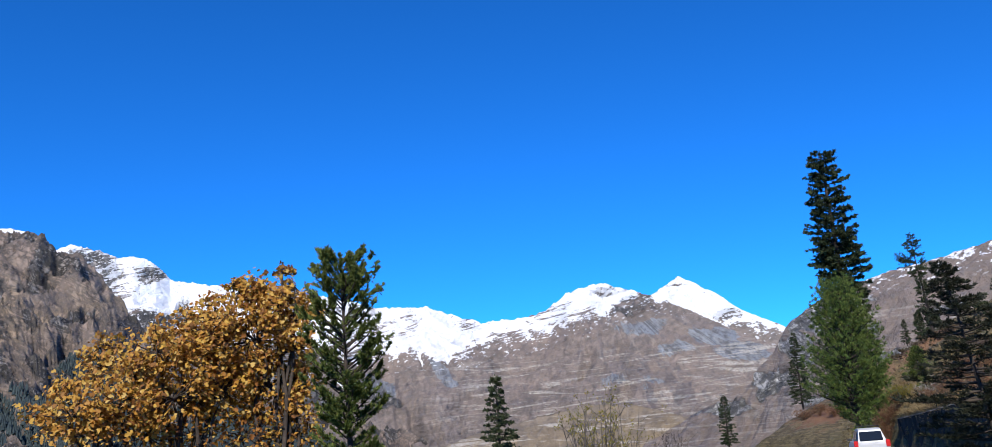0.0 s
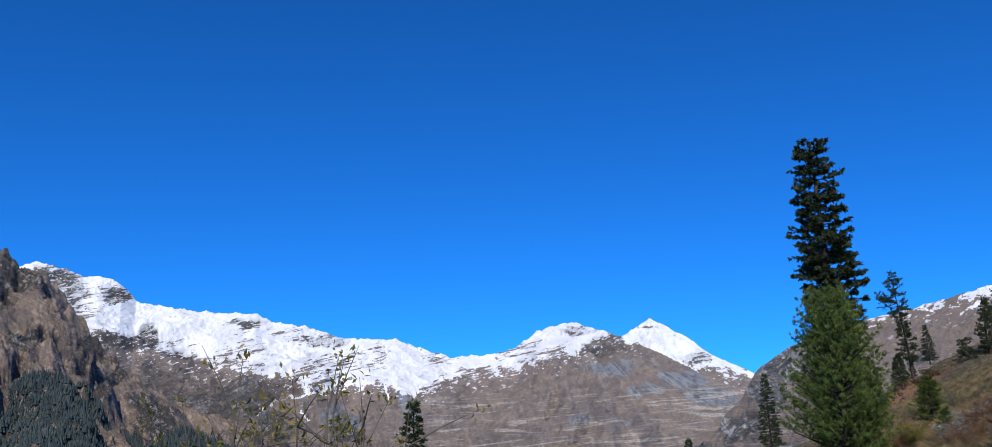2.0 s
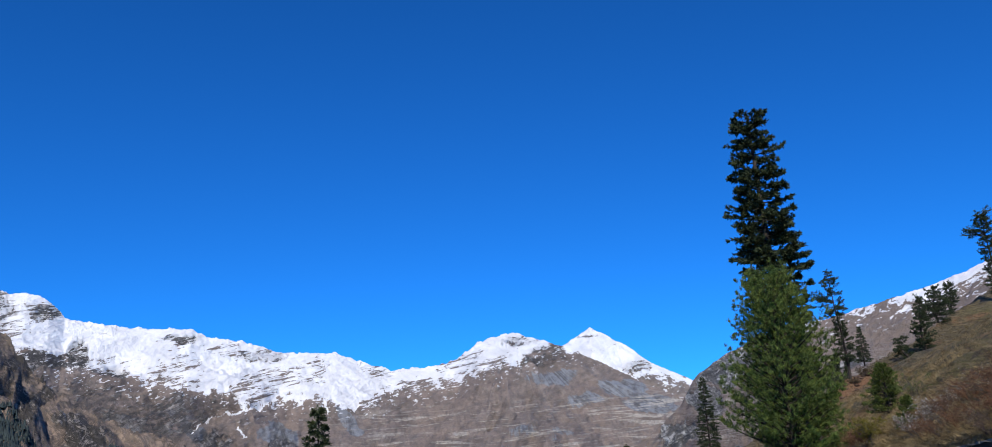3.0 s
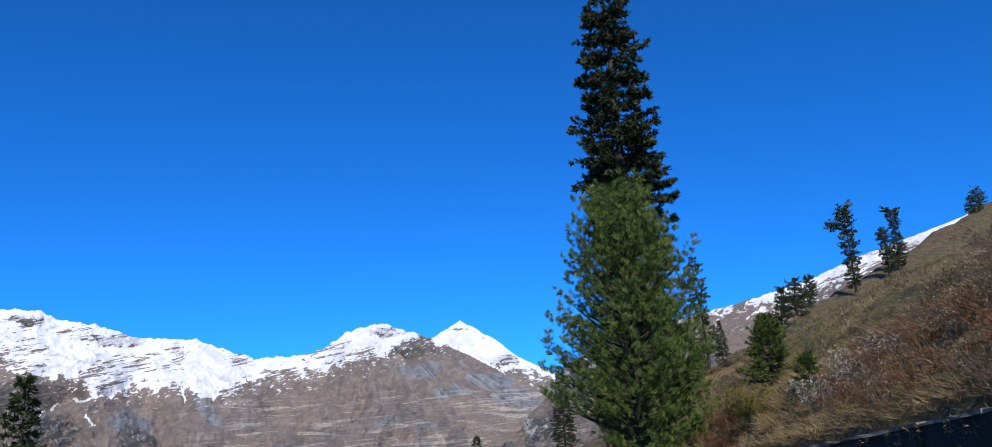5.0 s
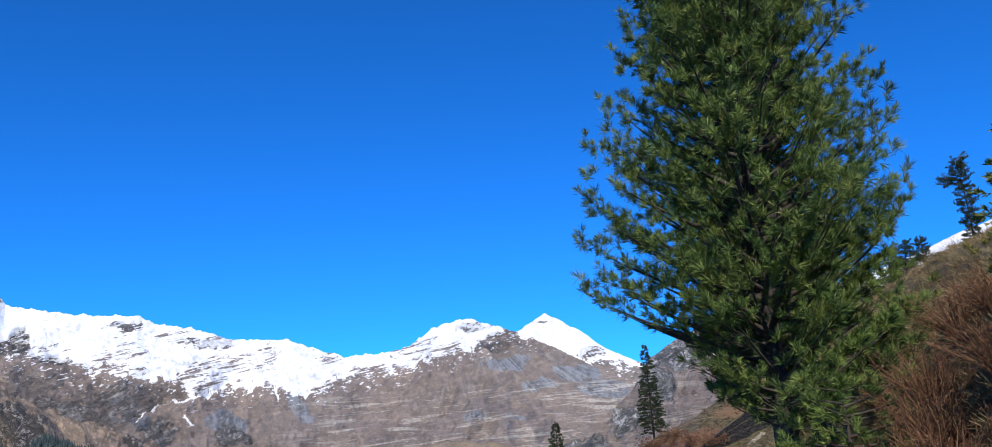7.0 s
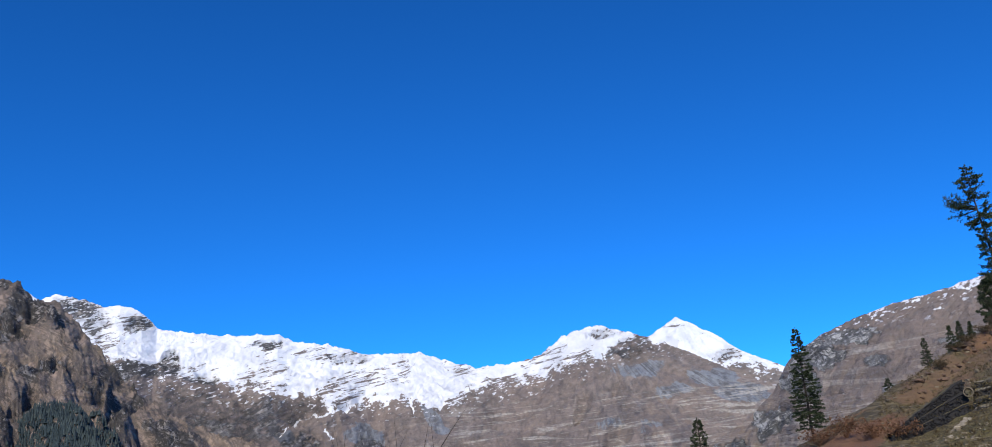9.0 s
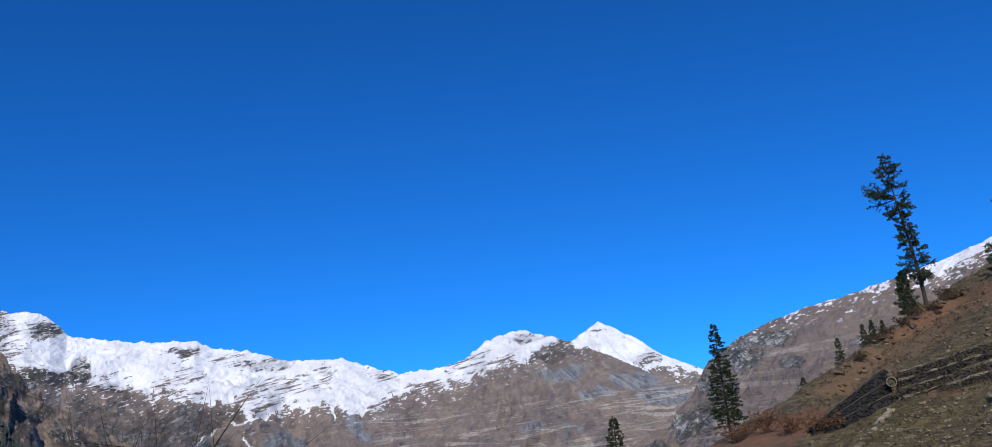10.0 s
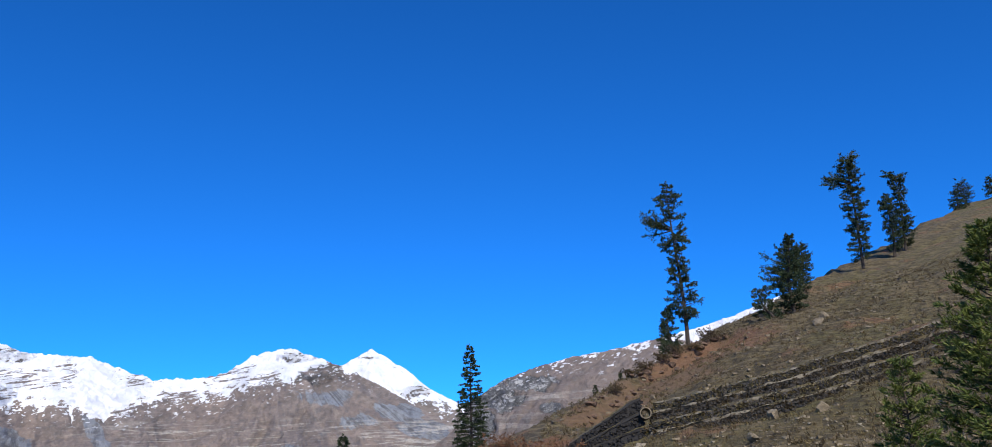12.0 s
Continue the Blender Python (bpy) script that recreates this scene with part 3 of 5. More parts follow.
mountain("side_mountain", [(8, 1000, -1.5), (12.2, 1150, 0.6), (15, 1350, 2.1), (16.7, 1500, 3.5), (17.9, 1600, 5.3), (19.8, 1640, 6.4), (21.5, 1680, 7.0), (23.6, 1720, 7.55), (26.1, 1780, 7.9), (29, 1850, 8.5), (31, 1900, 8.9),
    (33.2, 1950, 9.5), (35.5, 2000, 10.3), (40.3, 2050, 11.5), (46, 2100, 13.0), (54, 2100, 14.5), (64, 2100, 15.5)],
    420, -35, M_RIGHT, 440, 160, 61, power=1.1, spur=16, rough=6, crest_rough=2, spur_count=9, gully=3, gully_count=0.7,
    snow=[(8, 7.2), (19, 7.0), (21.5, 7.1), (23.6, 7.4), (26.1, 7.75), (29, 8.1), (33.2, 8.45), (34.2, 8.7), (37.5, 9.5), (40.3, 10.2), (64, 13.7)], finger=0.30,
    cliffs=[(19.3, 5.3, 1.5, 0.9, 0.95), (21.3, 6.1, 1.6, 0.5, 0.75), (22.3, 4.6, 0.7, 0.3, 0.7), (17.0, 2.2, 1.2, 0.6, 0.8), (16.2, 2.0, 0.9, 0.7, 0.8), (14.2, 0.6, 1.6, 0.5, 0.8), (11.0, 0.7, 1.6, 0.4, 0.7), (18.2, 3.9, 1.0, 0.9, 0.8), (19.6, 0.8, 1.5, 0.5, 0.6), (23.5, 3.1, 1.3, 0.35, 0.7), (26.5, 5.2, 1.2, 0.25, 0.6), (20, 3.2, 0.7, 0.25, 0.6)],
    jagged=18, strata=0.12, dense=(14, 38), label="bare brown mountainside with snow along its ridge")

mountain("valley_hill", [(-6, 1250, -1.2), (-1, 1250, 0.3), (3, 1250, 1.0), (6, 1250, 1.5), (9, 1250, 1.1), (12, 1250, 0.2), (16, 1250, -1.2)], 700, -110, M_HILL, 160, 60, 85, power=0.9, spur=8, rough=6,
    crest_rough=3, spur_count=20, label="low ochre grass hill in the valley")
mountain("forested_spur", [(-30, 1500, 0.6), (-22, 1500, 0.9), (-18.6, 1500, 1.7), (-17.3, 1500, 2.3), (-15.8, 1500, 3.2), (-14.2, 1500, 2.4), (-12.4, 1500, 1.7), (-10.9, 1500, 0.9), (-8, 1500, -0.6)],
    900, -110, M_ROCK, 160, 60, 81, power=0.9, spur=20, rough=10, crest_rough=3, spur_count=30, label="low spur covered with dark forest")

# ---- near ground ----
ROAD = np.array([(t, x, y, z) for t, x, y, z, *_ in PATH])
EYE = 1.50
RX = np.concatenate([[-19.0, -9.0], ROAD[:, 1], [39.0, 45.0, 46.0, 40.0, 28.0]])
RY = np.concatenate([[-66.0, -31.0], ROAD[:, 2], [108.0, 126.0, 145.0, 162.0, 180.0]])
RZ = np.concatenate([[0.3, 0.2], ROAD[:, 3], [-4.1, -4.9, -5.7, -6.6, -8.0]]) - EYE
arc = np.concatenate([[0], np.cumsum(np.hypot(np.diff(RX), np.diff(RY)))])
fine_arc = np.arange(0, arc[-1], 0.5)
k5 = np.ones(31) / 31
soften = lambda a: np.convolve(np.pad(np.interp(fine_arc, arc, a), 15, "edge"), k5, "valid")
PX, PY, PZ = soften(RX), soften(RY), soften(RZ)
TX, TY = np.gradient(PX), np.gradient(PY)
TL = np.hypot(TX, TY)
TX, TY = TX / TL, TY / TL


def beside(x, y):
    """Metres to the right of the camera's line, the road's height there, and the metres along it."""
    x, y = np.asarray(x, float), np.asarray(y, float)
    shape = x.shape
    x, y = x.ravel(), y.ravel()
    lat, zr, along = np.empty(len(x)), np.empty(len(x)), np.empty(len(x))
    for i in range(0, len(x), 20000):
        dx, dy = x[i:i + 20000, None] - PX[None], y[i:i + 20000, None] - PY[None]
        j = np.argmin(dx * dx + dy * dy, axis=1)
        r = np.arange(len(j))
        sgn = np.sign(dx[r, j] * TY[j] - dy[r, j] * TX[j])
        lat[i:i + 20000] = sgn * np.hypot(dx[r, j], dy[r, j])
        zr[i:i + 20000], along[i:i + 20000] = PZ[j], fine_arc[j]
    return lat.reshape(shape), zr.reshape(shape), along.reshape(shape)


def smax(a, b, k):
    h = np.clip(0.5 + 0.5 * (a - b) / k, 0, 1)
    return b + (a - b) * h + k * h * (1 - h)


WALL_LAT, WALL_UP = 5.5, 2.43
WALL_END = float(np.interp(60.3, PY[:400], fine_arc[:400]))


def hill_a(x, y, lat, zr):
    """The near bank above the road."""
    s = (x - 24.7) * 0.966 - (y - 58.6) * 0.259
    z = -0.6 + 0.80 * s - 0.35 * np.maximum(0, s - 5) - 0.2 * np.maximum(0, s - 13)
    z = np.maximum(z, zr + WALL_UP + 0.5 * np.minimum(lat - 5.9, 3.0) - 0.8 * np.maximum(0, lat - 10))
    z = z - 0.35 * (1 - smooth(8.5, 8.95, lat)) * smooth(6.6, 8.3, lat) * smooth(44, 48, y) * (1 - smooth(59, 63, y))  # a low cut bank
    z = np.where(y < 61, np.minimum(z, zr + WALL_UP + 0.08 + 0.85 * np.maximum(0, lat - 5.7)), z)
    nose = -(x - 36.0) * 0.643 + (y - 86.0) * 0.766
    z = z - 1.2 * np.maximum(0, nose + 1.0)
    return np.minimum(z, 60 + 0.05 * s)


def hill_b(x, y):
    """The wide slope above the stepped stone walls, with its crest."""
    z = 13.9 + 0.30 * (x - 91) + 0.137 * (y - 193)
    over = -(x - 91.0) * 0.54 + (y - 193.6) * 0.84
    z = z - 0.55 * np.maximum(0, over) ** 1.02
    # an eroded earth scarp along the edge, below the tall crest tree
    edge = np.maximum(-(x - 81.2) * 0.69 + (y - 186.0) * 0.72, -(x - 83.5) * 0.229 + (y - 188.2) * 0.973)
    z = z - 1.6 * (1 - smooth(-0.8, 0.4, edge)) * smooth(64, 69, x) * (1 - smooth(94, 98, x)) * np.exp(-(np.minimum(0, edge) / 7.0) ** 2)
    return np.minimum(z, 75 + 0.02 * x)


def ground_z(x, y, detail=True):
    x, y = np.asarray(x, float), np.asarray(y, float)
    lat, zr, along = beside(x, y)
    left = zr - 0.15 - 0.30 * np.maximum(0, -lat - 5.0) - 0.002 * np.maximum(0, -lat - 5) ** 1.2
    left = np.maximum(left, -75.0)
    right = smax(hill_a(x, y, lat, zr), hill_b(x, y), 1.5)
    right = smax(right, zr * 0 - 14.0 - 0.03 * np.maximum(0, y - 200), 3.0)
    past = smooth(WALL_END, WALL_END + 5, along)
    w = smooth(0, 1, (lat - (5.4 - 2.2 * past)) / (0.4 + 4.0 * past))
    base = np.where(lat < 0, np.where(lat < -2.6, left, zr), zr)
    rolling = 0.0
    if detail:
        off = smooth(5.6, 9, lat) + smooth(3.0, 6, -lat)
        rolling = off * (0.17 * smooth(25, 45, lat) * np.sin((0.30 * x + 0.137 * y) * 6.0 + 3.0 * fbm(x / 9, y / 9, 3, 80)) + 0.55 * fbm(x / 7, y / 7, 5, 77) + 0.16 * fbm(x / 1.3, y / 1.3, 3, 78) + 1.6 * smooth(20, 80, np.abs(lat)) * fbm(x / 33, y / 33, 4, 79))
    z = base * (1 - w) + np.where(lat > 0, right, base) * w
    return z + rolling


def build_ground():
    gx = np.concatenate([np.linspace(-4900, -260, 16), np.linspace(-200, -40, 24), np.arange(-38, 0, 1.0), np.arange(0, 60, 0.5), np.arange(60, 110, 0.8), np.arange(110, 150, 1.2), np.arange(150, 300, 3.5), np.linspace(310, 4900, 22)])
    gy = np.concatenate([np.linspace(-4900, -260, 14), np.linspace(-200, -40, 16), np.arange(-35, 0, 2.0), np.arange(0, 120, 0.6), np.arange(120, 260, 1.2), np.arange(260, 420, 5.0), np.linspace(440, 4900, 22)])
    X, Y = np.meshgrid(gx, gy, indexing="ij")
    Z = ground_z(X, Y)
    d = np.hypot(X - 30, Y - 90)
    Z = np.where(d > 320, Z + (-45 - Z) * smooth(320, 600, d), Z)
    Z = np.where(d > 900, -110, Z)
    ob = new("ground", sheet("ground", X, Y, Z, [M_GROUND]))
    tagged(ob, "dry brown grass slope with bare earth and stones", "ground", kind="structure")


build_ground()


# ---- trees ----
def axis_at(h, height, lean, sway, seed):
    """The trunk's place at height h: a slight lean and sway."""
    t = np.asarray(h, float) / height
    return np.stack([lean[0] * t * height + sway * np.sin(t * 5 + seed), lean[1] * t * height + sway * np.cos(t * 4 + seed * 2), t * height], -1)


def conifer(name, loc, height, profile, label, mat, seed, trunk_r=0.25, step=0.45, per=5, rise=0.0, droop=0.12, blade=(0.30, 0.07), dens=1.0,
            gaps=0.0, lean=(0, 0), sway=0.0, start=0.08, turn=0.0, flags=(), layered=False, group="", twig=0.42, kind="fir", spread=0.35, category="tree", per_point=2, wild=0.0):
    """A conifer: profile gives (share of the height, branch length); flags are single long limbs (share, degrees, length)."""
    rng = np.random.default_rng(seed)
    root = thing(name, loc, label, category, group, turn=turn)
    hs, rs = np.array(profile).T
    tube, limb = Tubes(9), Tubes(4)
    hh = np.linspace(-0.4, height * 0.985, 16)
    tube.add(axis_at(hh, height, lean, sway, seed), trunk_r, trunk_r * 0.12)
    P, D, L = [], [], []
    h = height * start
    todo = []
    while h < height * 0.985:
        n = max(1, int(round(per * 0.5 * rng.uniform(0.6, 1.4))))
        off = rng.uniform(0, 6.28)
        if rng.random() > gaps:
            for k in range(n):
                r = np.interp(h / height, hs, rs) * rng.uniform(0.72 - 0.5 * wild, 1.12)
                if rng.random() < 0.06:
                    r *= 1.22 if kind == "fir" else 1.08
                todo.append((h + rng.uniform(-0.3, 0.3) * step, off + k * 6.283 / n + rng.uniform(-0.3, 0.3), r))
        h += 0.5 * step * rng.uniform(0.6, 1.4) * (1.0 if not layered else 1.25)
    for share, deg, r in flags:
        todo += [(share * height + rng.uniform(-0.25, 0.25), radians(deg) + rng.uniform(-0.22, 0.22), r * rng.uniform(0.75, 1.0)) for _ in range(4)]
    for hb, az, r in todo:
        if r < 0.06:
            continue
        base = axis_at(hb, height, lean, sway, seed)
        out = np.array([math.sin(az), math.cos(az), 0.0])
        share = hb / height
        e = rise * (0.08 + 1.25 * share) - droop * (1 - share) + rng.uniform(-0.12 - wild, 0.12 + 0.8 * wild)
        t = np.linspace(0, 1, 8)[:, None]
        side = np.array([out[1], -out[0], 0.0])
        bend = rng.uniform(-0.12, 0.12)
        pts = base + out * r * t + np.array([0, 0, 1.0]) * r * (e * t + (0.10 + rise * 0.25) * t ** 2) + side * r * bend * t ** 2
        limb.add(pts[:7], max(0.012, 0.028 * r), 0.006)
        # side twigs, flat to both sides
        m = max(4, int(r / 0.16 * min(1.0, dens)))
        tt = rng.uniform(0.12, 1.0, m) ** (0.8 if kind == "fir" else 0.6)
        q = np.stack([np.interp(tt, t[:, 0], pts[:, i]) for i in range(3)], -1)
        sgn = rng.choice([-1.0, 1.0], m)
        tl = r * twig * (1.05 - 0.75 * tt) * rng.uniform(0.6, 1.2, m) + 0.10
        fw = unit(pts[-1] - pts[-3])
        td = unit(fw * 0.75 + side * (sgn * rng.uniform(0.5, 1.1, m))[:, None] + np.stack([0 * sgn, 0 * sgn, rng.normal(0.05 + rise * 0.3, 0.16 + 0.5 * wild, m)], -1))
        kb = max(3, int(round(7 * dens))) if kind == "fir" else 2
        f = rng.uniform(0.1, 1.0, (m, kb)) if kind == "fir" else rng.uniform(0.65, 1.05, (m, kb))
        bp = q[:, None] + td[:, None] * (tl[:, None] * f)[..., None]
        bd = td[:, None] * 0.9 + rng.normal(0, spread, (m, kb, 3)) + np.array([0, 0, 0.12 + 0.2 * rise])
        P.append(bp.reshape(-1, 3)); D.append(bd.reshape(-1, 3)); L.append(rng.uniform(0.6, 1.25, m * kb))
        # along the limb and at its tip
        kc = max(5, int(r * (9 if kind == "fir" else 2.6) * dens))
        f = rng.uniform(0.25, 1.0, kc)
        cp = np.stack([np.interp(f, t[:, 0], pts[:, i]) for i in range(3)], -1)
        P.append(cp); D.append(fw + rng.normal(0, 0.5, (kc, 3))); L.append(rng.uniform(0.7, 1.2, kc))
    # leader
    kt = int(24 * dens)
    top = axis_at(rng.uniform(0.9, 1.0, kt) * height, height, lean, sway, seed)
    P.append(top); D.append(np.array([0, 0, 0.6]) + rng.normal(0, 0.6, (kt, 3))); L.append(rng.uniform(0.6, 1.1, kt))
    P, D, L = np.concatenate(P), np.concatenate(D), np.concatenate(L)
    if kind == "pine":  # long needles in tufts
        k = 24
        D = unit(unit(D) + np.array([0, 0, 0.35]))
        d = D[:, None] * 0.75 + rng.normal(0, 0.33, (len(P), k, 3)) - np.array([0, 0, 0.16])
        at = P[:, None] + D[:, None] * rng.uniform(0, 0.09, (len(P), k, 1))
        v, f = blades(at.reshape(-1, 3), d.reshape(-1, 3), np.repeat(L, k) * blade[0], blade[1], rng, 0.06)
    else:
        k = per_point
        d = unit(D)[:, None] + rng.normal(0, 0.35, (len(P), k, 3))
        v, f = blades(np.repeat(P, k, 0), d.reshape(-1, 3), np.repeat(L, k) * blade[0], blade[1], rng, 0.04)
    part_mesh("trunk", tube.mesh("trunk", M_BARK), root, "dark rough bark trunk")
    tagged(part_mesh("limb", limb.mesh("limb", M_BARK), root), kind="stuff")
    crown = mesh_from("crown", v, f, [mat])
    if kind == "pine":
        crown.attributes.new("tone", "FLOAT", "FACE").data.foreach_set("value", np.repeat(rng.uniform(0, 1, len(P)), k).astype(np.float32))
    part_mesh("crown", crown, root, "needle foliage in uneven layers")

    return root


def gz(x, y):
    return float(ground_z(np.array([x]), np.array([y]))[0])


def standing(x, y, top):
    """Base on the ground, and the height that reaches `top`."""
    z = gz(x, y) - 0.1
    return (x, y, z), max(1.2, top - z)


# the broad green pine beside the road, and the tall dark one behind it
loc, hgt = standing(25.3, 66.2, 8.9)
conifer("pine_tree", loc, hgt, [(0.16, 0.9), (0.24, 1.8), (0.32, 2.4), (0.45, 2.5), (0.6, 2.3), (0.75, 1.9), (0.87, 1.4), (0.95, 0.95), (1, 0.5)],
        "broad green pine with long needles beside the road", M_PINE, 11, trunk_r=0.2, step=0.2, per=7, rise=0.6, droop=0.02, blade=(0.185, 0.0125), dens=1.7,
        twig=0.36, kind="pine", flags=((0.38, -75, 3.4), (0.28, -68, 3.4), (0.47, -85, 2.9), (0.24, 95, 2.8), (0.31, 80, 3.2), (0.37, 88, 3.1), (0.22, 130, 2.8), (0.24, 110, 2.6)), start=0.18, lean=(-0.02, 0))
loc, hgt = standing(26.3, 67.1, 6.0)
conifer("pine_tree", loc, hgt, [(0.2, 0.6), (0.35, 1.6), (0.55, 1.8), (0.8, 1.2), (1, 0.2)], "slim green pine close beside a broader pine", M_PINE, 12, trunk_r=0.18, step=0.4, per=5,
        rise=0.5, blade=(0.19, 0.011), dens=1.2, kind="pine", start=0.26)
loc, hgt = standing(25.5, 64.6, -0.25)
conifer("young_pine", loc, hgt, [(0.1, 1.2), (0.5, 1.35), (0.8, 1.0), (1, 0.4)], "low drooping dark green pine at the foot of a taller one", M_PINE, 14, trunk_r=0.08, step=0.3, per=6, rise=0.15, droop=0.2,
        blade=(0.17, 0.012), dens=1.2, kind="pine", start=0.25)
loc, hgt = standing(28.6, 73.2, 21.0)
conifer("tall_fir_tree", loc, hgt, [(0, 1.0), (0.15, 1.6), (0.35, 1.65), (0.48, 1.75), (0.57, 2.15), (0.7, 1.8), (0.85, 1.4), (0.95, 1.25), (1, 0.9)],
        "tall dark fir with dense clumped branches", M_FIR, 13, trunk_r=0.42, step=0.42, per=7, rise=0.05, droop=0.18, blade=(0.26, 0.065), dens=1.6, per_point=3, layered=True, twig=0.45, lean=(-0.02, 0))

CON = [  # x, y, top, height, widest, seed
    (74.7, 229.2, 20.0, 18.5, 2.7, 31, "slender dark conifer beside a leafless shrub"),
    (53.3, 219.3, 5.6, 12.0, 2.2, 32, "narrow dark conifer in the valley"),
    (0.3, 89.0, 5.6, 14.0, 2.4, 33, "green conifer with drooping branches below the road"),
    (160.0, 318.0, 42.6, 13.0, 2.6, 34, "dark conifer on the far brown slope"),
    (205.0, 459.0, 42.5, 13.0, 2.6, 35, "dark conifer on the far brown slope"),
    (161.0, 398.5, 22.6, 11.5, 3.0, 36, "sparse conifer on the far brown slope"),
]
for x, y, top, h, wide, sd, lab in CON:
    conifer("conifer_tree", (x, y, top - h), h, [(0, wide * 0.7), (0.15, wide), (0.45, wide * 0.8), (0.75, wide * 0.5), (1, 0.25)], lab, M_FIR, sd, trunk_r=0.24, step=0.5, per=5,
            droop=0.25, blade=(0.34, 0.10), dens=0.8, gaps=0.06, group="valley conifers")

# weathered trees along the crest
def crest_tree(x, y, top, base, seed, prof, flags=(), lean=(0, 0), gaps=0.12, lab="weathered dark conifer with broken limbs on the crest", dens=0.8, step=0.55, sway=0.25):
    conifer("weathered_conifer", (x, y, base), top - base, prof, lab, M_FIR, seed, trunk_r=0.30, step=step * 0.75, per=5, rise=0.12, droop=0.1, blade=(0.30, 0.08), dens=dens * 1.2, gaps=gaps,
            lean=lean, sway=sway, flags=flags, twig=0.55, group="crest conifers", wild=0.45, spread=0.6)


crest_tree(91.6, 192.7, 35.9, 13.4, 51, [(0, 0.02), (0.17, 0.04), (0.2, 1.5), (0.3, 2.4), (0.42, 1.5), (0.55, 1.5), (0.68, 2.0), (0.85, 1.8), (1, 1.1)], ((0.70, -65, 3.6), (0.72, -80, 3.3), (0.66, 70, 2.8)), lean=(-0.05, -0.02), gaps=0.2,
           lab="tall weathered conifer with one long limb leaning outward")
crest_tree(89.7, 193.2, 19.4, 12.6, 52, [(0, 1.2), (0.3, 1.6), (0.8, 0.9), (1, 0.3)], gaps=0.05, lab="small dark conifer at the foot of a tall one")
crest_tree(106.8, 190.6, 29.0, 18.4, 53, [(0, 0.8), (0.15, 1.9), (0.35, 2.2), (0.5, 2.0), (0.62, 1.2), (0.8, 1.3), (1, 0.5)], gaps=0.1, lab="narrow dark weathered conifer on the crest", dens=1.0)
crest_tree(126.0, 216.0, 36.0, 26.9, 59, [(0, 2.6), (0.25, 3.8), (0.5, 3.9), (0.75, 2.6), (0.9, 1.2), (1, 0.5)], gaps=0.18, lab="broad dark round-headed conifer behind the crest", dens=0.85)
crest_tree(101.3, 188.4, 21.5, 15.9, 58, [(0, 0.4), (0.3, 0.9), (0.5, 1.7), (0.7, 1.2), (0.85, 1.6), (1, 0.5)], gaps=0.25, lab="small crooked dark conifer on the crest", sway=0.7)
crest_tree(133.5, 222.0, 37.6, 29.6, 54, [(0, 0.6), (0.4, 1.2), (0.7, 2.2), (1, 1.2)], gaps=0.15, lab="crooked flat-topped conifer on the crest")
crest_tree(142.0, 216.6, 53.0, 33.0, 55, [(0, 0.8), (0.1, 1.9), (0.4, 2.0), (0.6, 2.1), (0.8, 2.4), (1, 1.6)], ((0.74, -70, 4.6), (0.78, -60, 4.4), (0.97, 75, 3.4)), lean=(-0.02, 0), lab="dark conifer with flag-like limbs near its top")
crest_tree(165.0, 230.0, 56.3, 40.8, 56, [(0, 1.5), (0.3, 2.2), (0.6, 1.6), (0.9, 1.5), (1, 1.9)], ((0.98, -80, 2.6), (0.97, 80, 2.2)), lab="flat-topped weathered dark conifer on the crest")
crest_tree(159.5, 227.5, 51.0, 39.0, 57, [(0, 1.0), (0.3, 1.8), (0.7, 1.7), (0.9, 1.5), (1, 0.6)], gaps=0.15, lab="thin dark conifer beside a flat-topped one")

# firs close to the road
def near_fir(x, y, top, wide, seed, lab, mat=M_FIRG, dens=1.2, rise=0.25, blade=(0.13, 0.03), step=0.2, lean=(0, 0), gaps=0.04):
    loc, h = standing(x, y, top)
    conifer("fir_tree", loc, h, [(0, wide * 0.75), (0.12, wide), (0.4, wide * 0.85), (0.7, wide * 0.55), (0.9, wide * 0.25), (1, 0.08)], lab, mat, seed, trunk_r=0.11, step=step, per=6, rise=rise,
            droop=0.12, blade=blade, dens=dens, gaps=gaps, twig=0.5, spread=0.25, lean=lean)


loc, hgt = standing(-1.6, 10.7, 2.2)
conifer("fir_tree", loc, hgt, [(0.34, 0.25), (0.42, 0.32), (0.55, 0.43), (0.72, 0.50), (0.84, 0.45), (0.93, 0.30), (1, 0.12)], "young dark green fir at the road's edge", M_FIRG, 71, trunk_r=0.06, step=0.11, per=5,
        rise=0.6, droop=0.08, blade=(0.06, 0.013), per_point=6, dens=2.3, gaps=0.06, twig=0.42, spread=0.3, start=0.36, lean=(-0.02, 0))
near_fir(14.5, 27.4, 4.2, 1.9, 72, "dark young fir above the retaining wall", M_FIR_SHADE, dens=2.6, gaps=0.08, step=0.26, rise=0.05, lean=(-0.13, 0.02))
near_fir(28.6, 62.9, 3.9, 1.0, 73, "bushy green fir on the grassy bank", dens=2.2, step=0.13)
near_fir(26.2, 57.0, 1.85, 0.45, 78, "small green fir above the wall", dens=1.3, step=0.16)
near_fir(46.4, 105.3, 2.0, 2.0, 75, "broad green fir on the slope above the road", dens=1.7, step=0.17)
near_fir(47.9, 109.9, -0.1, 1.6, 76, "small green fir on the slope", dens=1.2, gaps=0.12)

